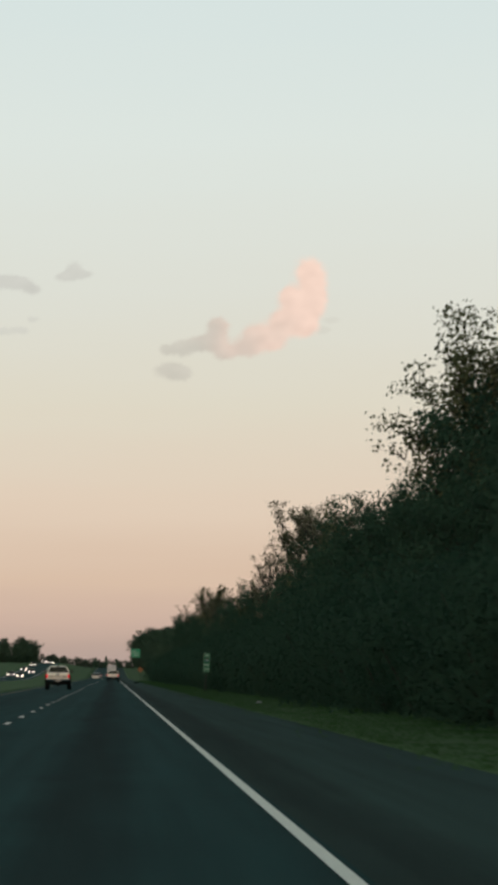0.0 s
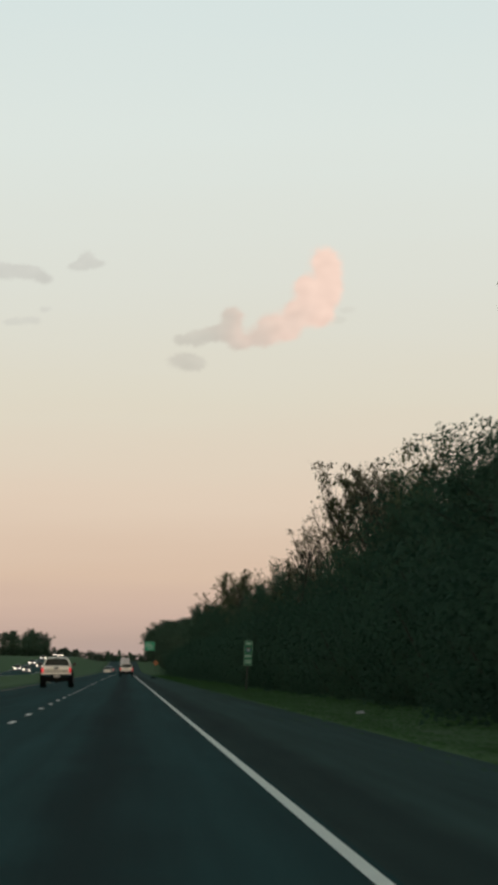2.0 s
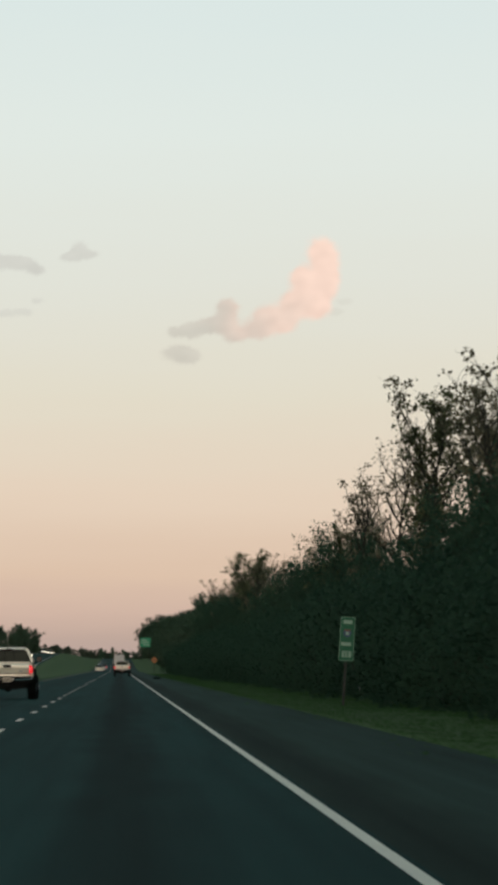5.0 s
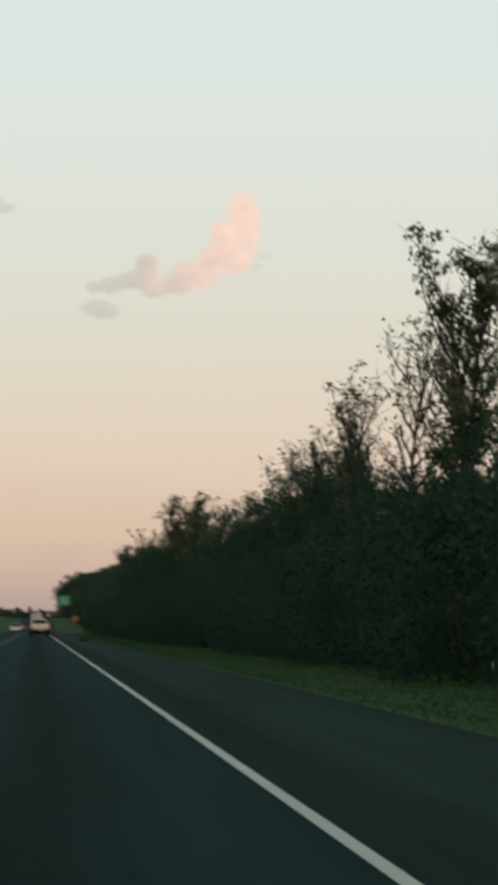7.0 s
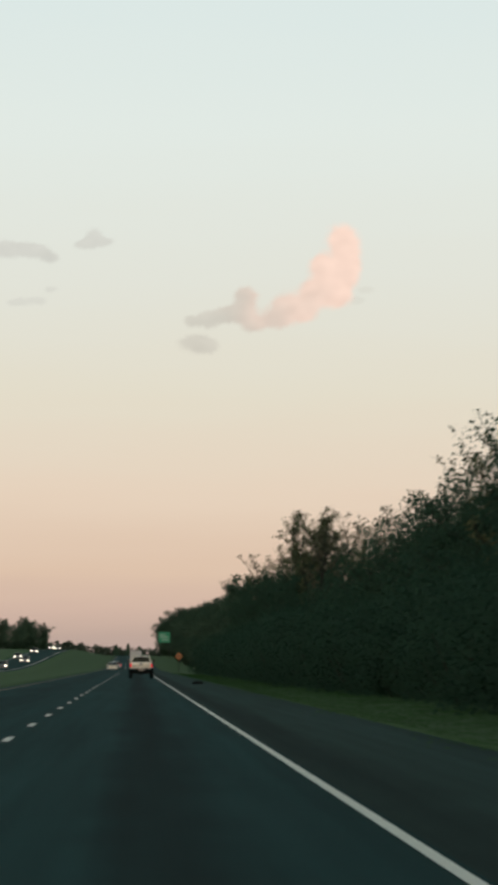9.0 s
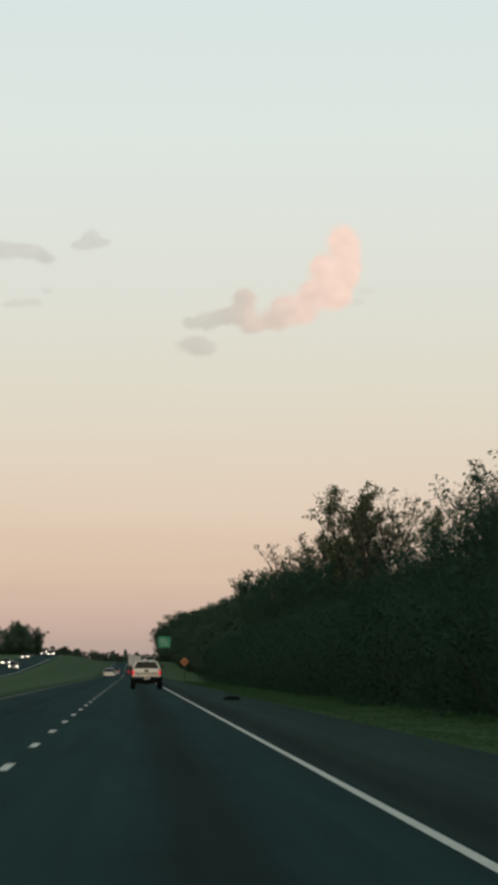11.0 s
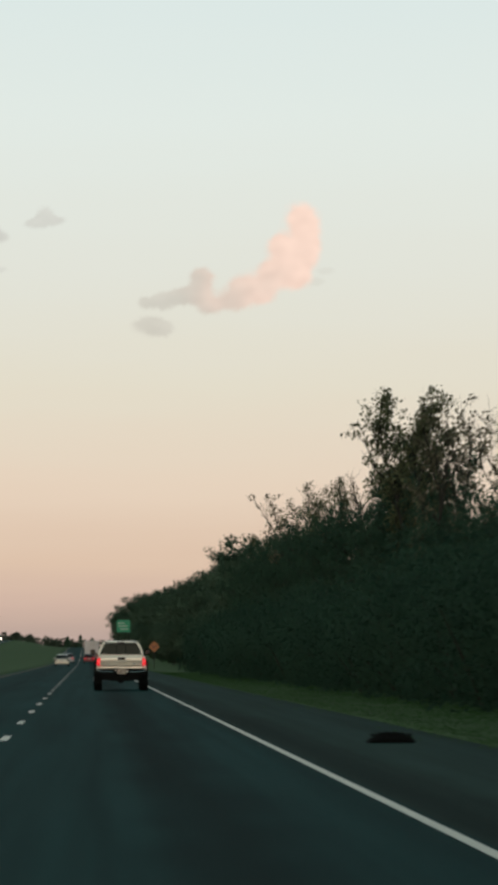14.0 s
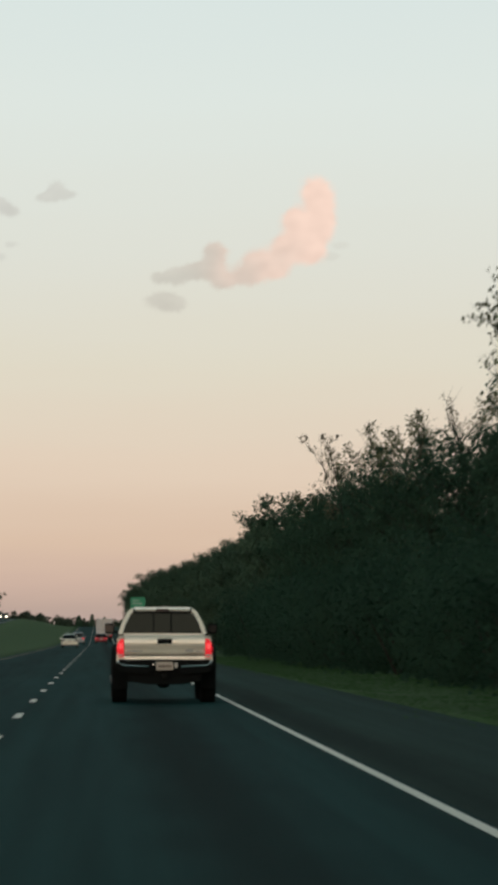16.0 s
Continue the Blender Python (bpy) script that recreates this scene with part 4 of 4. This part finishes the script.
        part("side_pillar", prism([(sx * 0.832, 1.25), (sx * 0.80, 1.25), (sx * 0.60, 1.67), (sx * 0.645, 1.67)], 1.92, 2.02), BLACK, cab)
        arm = part("door_mirror", side_prism([(2.52, 1.26), (2.50, 1.44), (2.56, 1.47), (2.66, 1.44), (2.68, 1.28)], sx * 0.90, sx * 1.08, 0.02), BLACK, ob)
        part("mirror_glass", box(sx * 0.99, 2.497, 1.36, 0.145, 0.006, 0.135, 0.003), GLASS, arm)
        part("mirror_stalk", box(sx * 0.86, 2.58, 1.30, 0.12, 0.06, 0.05, 0.01), BLACK, arm)
    roof = part("roof", side_prism([(1.19, 1.685), (1.18, 1.715), (1.32, 1.748), (1.80, 1.765), (2.45, 1.745), (2.62, 1.715), (2.55, 1.68)], -0.625, 0.625, 0.030, lambda y, z: 1.0 - 1.9 * max(0.0, z - 1.70)), paint, cab)
    part("windscreen", side_prism([(2.50, 1.70), (3.06, 1.23), (3.03, 1.22), (2.46, 1.69)], -0.58, 0.58, 0, lambda y, z: 1.32 - 0.32 * (z - 1.22) / 0.49), PANE, cab)
    window = part("rear_window", prism([(-0.745, 1.275), (0.745, 1.275), (0.735, 1.31), (0.675, 1.46), (0.585, 1.62), (0.54, 1.660), (-0.54, 1.660), (-0.585, 1.62), (-0.675, 1.46), (-0.735, 1.31)], 1.068, 1.073), PANE, cab, "dark tinted sliding rear window")
    part("window_seal", prism([(-0.775, 1.25), (0.775, 1.25), (0.765, 1.282), (-0.765, 1.282)], 1.035, 1.085, 0.004), BLACK, window)
    part("window_seal", prism([(-0.55, 1.652), (0.55, 1.652), (0.53, 1.687), (-0.53, 1.687)], 1.045, 1.085, 0.004), BLACK, window)
    for sx in (-1, 1):
        part("window_divider", box(sx * 0.165, 1.058, 1.467, 0.024, 0.016, 0.38, 0.003), BLACK, window)
        part("window_seal", prism([(sx * 0.772, 1.27), (sx * 0.735, 1.27), (sx * 0.668, 1.46), (sx * 0.565, 1.64), (sx * 0.595, 1.65), (sx * 0.700, 1.46)], 1.05, 1.085, 0.004), BLACK, window)
        part("roof_clip", box(sx * 0.535, 1.175, 1.705, 0.035, 0.06, 0.06, 0.008), BLACK, roof)
        part("head_rest", box(sx * 0.36, 1.55, 1.34, 0.26, 0.10, 0.20, 0.05), BLACK, cab)
    for ob_part in cab.children:  # the rear of the cab leans forwards
        if ob_part.name.startswith(("rear_window", "rear_pillar")):
            for piece in (ob_part, *ob_part.children):
                for v in piece.data.vertices:
                    v.co.y += 0.30 * max(0.0, v.co.z - 1.27)
    part("high_brake_light", box(0, 1.172, 1.712, 0.24, 0.05, 0.034, 0.008), BRAKE_OFF, roof, "dark red high-level brake light")
    for y in (0.0, 3.24):
        for sx in (-1, 1):
            wheel(ob, sx * 0.815, y, 0.405, 0.29)
    return ob


def sedan(m, label, paint, oncoming=False, tall=0.0, lit=True):
    """A car heading along +y from the ground under its middle; oncoming cars burn their headlights."""
    ob = thing("car", m, label, "car")
    t = tall
    lower = [(-2.25, 0.35), (-2.28, 0.62), (-2.15, 0.92 + t * 0.4), (-1.30, 0.97 + t * 0.5), (0.95, 0.95 + t * 0.4), (1.9, 0.84 + t * 0.3), (2.22, 0.66), (2.22, 0.36), (1.75, 0.28), (1.70, 0.52), (1.40, 0.66), (1.10, 0.52), (1.05, 0.28),
             (-1.05, 0.28), (-1.10, 0.52), (-1.40, 0.66), (-1.70, 0.52), (-1.75, 0.28)]
    body = part("body", side_prism(lower, -0.89, 0.89, 0.035, lambda y, z: 1.0 - 0.06 * max(0, abs(y) - 1.4)), paint, ob)
    top = 1.45 + t
    house = [(-1.75 - t * 0.5, 0.95 + t * 0.4), (-1.15 - t * 1.2, top - 0.06), (-0.75 - t, top), (0.30, top - 0.01), (1.10, 0.95 + t * 0.4)]

    def lean(y, z):
        return 1.0 - 0.24 * max(0, z - 0.95) / 0.5

    part("glasshouse", side_prism(house, -0.82, 0.82, 0.02, lean), GLASS, body)
    part("roof", side_prism([(-0.95 - t, top - 0.03), (-0.70 - t, top + 0.012), (0.28, top + 0.004), (0.42, top - 0.05)], -0.80, 0.80, 0.012, lean), paint, body)
    for sx in (-1, 1):
        part("rear_pillar", side_prism([(-1.80 - t * 0.5, 0.94 + t * 0.4), (-1.18 - t * 1.2, top - 0.05), (-0.98 - t, top - 0.02), (-1.40 - t * 0.3, 0.94 + t * 0.4)], sx * 0.79, sx * 0.832, 0.006, lean), paint, body)
        lamp = part("tail_light", box(sx * 0.70, -2.235, 0.76 + t * 0.3, 0.30, 0.09, 0.15, 0.02), TAIL if lit and not oncoming else BRAKE_OFF, body)
        part("bulb", box(sx * 0.72, -2.285, 0.76 + t * 0.3, 0.12, 0.008, 0.06, 0.002), TAIL_CORE if lit and not oncoming else BRAKE_OFF, lamp)
        head = part("headlight", box(sx * 0.64, 2.16, 0.66, 0.34, 0.14, 0.15, 0.03), CLEAR, body)
        part("bulb", rod(0.11, 0.11, 0.02, pose(sx * 0.64, 2.24, 0.66, 90, 0, 0), 14), HEAD if oncoming else CLEAR, head)
        part("door_mirror", box(sx * 0.96, 0.70, 0.99 + t * 0.4, 0.17, 0.09, 0.12, 0.03), paint, body)
    part("rear_bumper", box(0, -2.26, 0.46, 1.68, 0.10, 0.22, 0.04), paint, ob)
    plate = part("number_plate", box(0, -2.32, 0.72, 0.305, 0.006, 0.15, 0.002), PLATE, body)
    part("grille", box(0, 2.22, 0.55, 0.9, 0.03, 0.16, 0.01), BLACK, body)
    for y in (-1.40, 1.40):
        for sx in (-1, 1):
            wheel(ob, sx * 0.78, y, 0.315, 0.20)
    return ob


def box_truck(m, label):
    """A box lorry heading along +y from the ground under its tail."""
    ob = thing("box_truck", m, label, "truck")
    body = part("cargo_box", box(0, 3.1, 2.35, 2.44, 6.2, 2.5, 0.04), LORRY, ob)
    for sx in (-1, 1):
        door = part("rear_door", box(sx * 0.59, -0.02, 2.35, 1.14, 0.05, 2.3, 0.01), LORRY, body)
        part("lock_bar", rod(0.02, 0.02, 2.2, pose(sx * 0.25, -0.06, 2.35), 8), CHROME, door)
        part("tail_light", box(sx * 1.0, -0.05, 0.92, 0.28, 0.06, 0.14, 0.01), TAIL, ob)
        part("marker_light", box(sx * 1.1, -0.03, 3.52, 0.12, 0.03, 0.05, 0.005), BRAKE_OFF, body)
        part("mud_flap", box(sx * 0.95, 1.0, 0.55, 0.5, 0.02, 0.7, 0.004), RUBBER, ob)
    part("chassis", box(0, 4.2, 0.92, 0.9, 8.0, 0.22, 0.02), STEEL, ob)
    part("rear_bumper", box(0, 0.0, 0.62, 2.2, 0.1, 0.16, 0.02), STEEL, ob)
    part("cab", side_prism([(6.4, 0.7), (6.4, 2.55), (6.7, 2.75), (7.5, 2.7), (8.1, 1.75), (8.3, 1.6), (8.3, 0.7)], -1.1, 1.1, 0.05), LORRY, ob)
    part("windscreen", side_prism([(7.52, 2.62), (8.1, 1.78), (8.06, 1.74), (7.46, 2.6)], -1.0, 1.0), GLASS, ob)
    for y in (1.7, 7.3):
        for sx in (-1, 1):
            wheel(ob, sx * 1.0, y, 0.50, 0.30)
    return ob


def on_road(x, y, turn=0.0):
    level = road_z if turn == 0 else opposite_z
    slope = math.degrees(math.atan((level(y + 1) - level(y - 1)) / 2))
    return Matrix.Translation((x, y, level(y))) @ pose(0, 0, 0, 0, 0, turn) @ pose(0, 0, 0, slope if turn == 0 else -slope)


TRUCK = pickup(on_road(-1.24, 528.5), "lifted white pickup truck with lit tail lights", WHITE)
second = copy_thing(TRUCK, on_road(-5.35, 258.0))
tagged(second, "white pickup truck driving in the passing lane")
sedan(on_road(-5.4, 830.0), "white saloon car far ahead in the passing lane", WHITE, lit=False)
sedan(on_road(-5.2, 946.0), "pale estate car far ahead on the road", SILVER, tall=0.18)
sedan(on_road(-2.0, 960.0), "small red car with lit tail lights far ahead", RED, tall=0.05)

box_truck(on_road(-1.5, 1000.0), "pale grey box truck far ahead on the road")

first = sedan(on_road(OPP + 1.85, 819.0, 180), "oncoming car with bright headlights on", SILVER, True)
tagged(first, group="oncoming traffic")
for k, (lane, y) in enumerate(((-1.85, 873), (1.85, 936), (-1.85, 1003), (-1.85, 1126), (1.85, 1226), (-1.85, 1306))):
    copy_thing(first, on_road(OPP + lane, y, 180))


# ---------------------------------------------------------------- signs and small things
SIGN_GREEN = material("green_sign_sheeting", (0.008, 0.125, 0.062), 0.6, spread=0.12, scale=2.5)
# brighter copy of the sign green, with retroreflected light put into the colour
GUIDE_GREEN = material("bright_green_sign_sheeting", (0.016, 0.29, 0.15), 0.5, spread=0.12, scale=1.0)
SIGN_WHITE = material("white_sign_legend", (0.26, 0.42, 0.33), 0.5, spread=0.1, scale=6)
SIGN_BLUE = material("shield_blue", (0.04, 0.08, 0.16), 0.5, spread=0.1, scale=6)
SIGN_RED = material("shield_red", (0.20, 0.06, 0.05), 0.5, spread=0.1, scale=6)
SIGN_ORANGE = material("orange_sign_sheeting", (0.42, 0.15, 0.05), 0.5, spread=0.1, scale=5)
POST = material("galvanised_post", (0.032, 0.036, 0.034), 0.65, 0.2, spread=0.2, scale=12)
MARKER = material("white_marker", (0.34, 0.36, 0.35), 0.6, spread=0.1, scale=12)


def rounded(w, h, r, z):
    pts = []
    for cx, cz, a0 in ((w / 2 - r, h / 2 - r, 0), (-w / 2 + r, h / 2 - r, 90), (-w / 2 + r, -h / 2 + r, 180), (w / 2 - r, -h / 2 + r, 270)):
        for k in range(5):
            a = radians(a0 + 22.5 * k)
            pts.append((cx + r * math.cos(a), z + cz + r * math.sin(a)))
    return pts


# reference marker: tall green panel on one leaning post
mx, my = 5.30, 247.0
g = ground_z(mx, my)
mark = thing("mile_marker_sign", Matrix.Translation((mx, my, g)) @ pose(0, 0, 0, 0, 3.5, -4), "tall narrow green highway marker sign on one post", "road sign")
part("post", box(0, 0.03, 1.13, 0.075, 0.05, 3.06, 0.008), POST, mark)
panel = part("panel", prism(rounded(0.46, 1.37, 0.035, 2.08), -0.004, 0.004), SIGN_GREEN, mark)
part("border", prism(rounded(0.445, 1.355, 0.035, 2.08), -0.007, -0.005), SIGN_WHITE, panel)
part("field", prism(rounded(0.42, 1.33, 0.03, 2.08), -0.010, -0.008), SIGN_GREEN, panel)
for x, z, w, h in ((0, 2.60, 0.27, 0.11), (-0.02, 1.92, 0.32, 0.10), (-0.10, 1.61, 0.06, 0.20), (0.0, 1.61, 0.06, 0.20), (0.11, 1.61, 0.08, 0.20)):
    part("legend_bar", box(x, -0.012, z, w, 0.003, h, 0.001), SIGN_WHITE, panel)
part("shield", prism([(0, 2.12), (0.10, 2.18), (0.125, 2.28), (0.10, 2.35), (0, 2.33), (-0.10, 2.35), (-0.125, 2.28), (-0.10, 2.18)], -0.014, -0.011), SIGN_BLUE, panel)
part("shield_band", box(0, -0.016, 2.345, 0.19, 0.003, 0.04), SIGN_RED, panel)
part("shield_number", box(0, -0.016, 2.25, 0.09, 0.003, 0.10), SIGN_WHITE, panel)

# guide sign by the exit on the rise
ex, ey = 7.6, 1339.0
g = road_z(ey)
guide = thing("guide_sign", Matrix.Translation((ex, ey, g)) @ pose(0, 0, 0, 0, 0, -2), "large green highway guide sign on two posts", "road sign")
for x in (-1.4, 1.4):
    part("post", box(x, 0.12, 3.9, 0.16, 0.16, 8.2, 0.01), POST, guide)
panel = part("panel", prism(rounded(3.7, 3.3, 0.25, 6.3), -0.03, 0.03), GUIDE_GREEN, guide)
for x, z, w, h in ((-0.6, 7.1, 1.9, 0.40), (-0.2, 6.35, 2.6, 0.42), (0.2, 5.5, 2.2, 0.40)):
    part("legend_bar", box(x, -0.035, z, w, 0.006, h), SIGN_WHITE, panel)
wx, wy = 5.0, 786.0
warn = thing("warning_sign", Matrix.Translation((wx, wy, ground_z(wx, wy))), "orange diamond road-work sign on a post", "road sign")
part("post", box(0, 0.04, 1.05, 0.08, 0.06, 2.6, 0.01), POST, warn)
panel = part("panel", prism([(0, 1.78), (0.62, 2.4), (0, 3.02), (-0.62, 2.4)], -0.006, 0.006, 0.004), SIGN_ORANGE, warn)
part("legend_bar", box(0, -0.009, 2.49, 0.6, 0.003, 0.10), INK, panel)
part("legend_bar", box(0, -0.009, 2.30, 0.45, 0.003, 0.10), INK, panel)

dx, dy = 7.0, 264.0
post = thing("delineator_post", Matrix.Translation((dx, dy, ground_z(dx, dy))) @ pose(0, 0, 0, 3, -2, 0), "thin pale marker post in the grass", "marker post")
part("post", box(0, 0, 0.22, 0.035, 0.02, 0.62, 0.006), POST, post)
part("reflector", box(0, -0.013, 0.42, 0.032, 0.006, 0.20, 0.002), MARKER, post)

# strip of shed tyre tread on the shoulder
tread = thing("tyre_tread", Matrix.Translation((1.80, 454.2, -0.012)) @ pose(0, 0, 0, 0, 0, 8), "torn strip of black tyre tread on the shoulder", "road debris")
bm = bmesh.new()
r_t = random.Random(4)
rows_t = []
for k in range(13):
    x = -0.33 + 0.055 * k
    z = 0.02 + 0.10 * math.sin(math.pi * k / 12) ** 0.7 + r_t.uniform(-0.012, 0.012)
    w = 0.13 + r_t.uniform(-0.02, 0.02)
    rows_t.append([bm.verts.new((x, -w, z * 0.55)), bm.verts.new((x, -w * 0.4, z + 0.03)), bm.verts.new((x, w * 0.5, z + 0.02)), bm.verts.new((x, w, z * 0.45)), bm.verts.new((x, w * 0.8, 0.0)), bm.verts.new((x, -w * 0.8, 0.0))])
for a, b in zip(rows_t, rows_t[1:]):
    for k in range(6):
        bm.faces.new((a[k], a[(k + 1) % 6], b[(k + 1) % 6], b[k]))
bm.faces.new(rows_t[0])
bm.faces.new(rows_t[-1][::-1])
bmesh.ops.recalc_face_normals(bm, faces=bm.faces[:])
part("rubber_strip", bm, RUBBER, tread)
for k in range(6):
    part("tread_block", box(-0.26 + 0.105 * k, -0.03, 0.105 + 0.04 * math.sin(math.pi * (k + 0.5) / 6), 0.06, 0.12, 0.03, 0.006), RUBBER, tread)

# a pale scrap lying in the grass
lx, ly = 5.05, 150.0
scrap = thing("litter", Matrix.Translation((lx, ly, ground_z(lx, ly) + 0.03)) @ pose(0, 0, 0, 0, 0, 35), "crumpled pale scrap lying in the grass", "litter")
bm = bmesh.new()
bmesh.ops.create_icosphere(bm, subdivisions=2, radius=0.11)
for v in bm.verts:
    v.co = Vector((v.co.x * 1.3, v.co.y * 0.8, v.co.z * 0.5)) * (1 + 0.35 * noise.noise(v.co * 14))
part("paper", bm, MARKER, scrap)
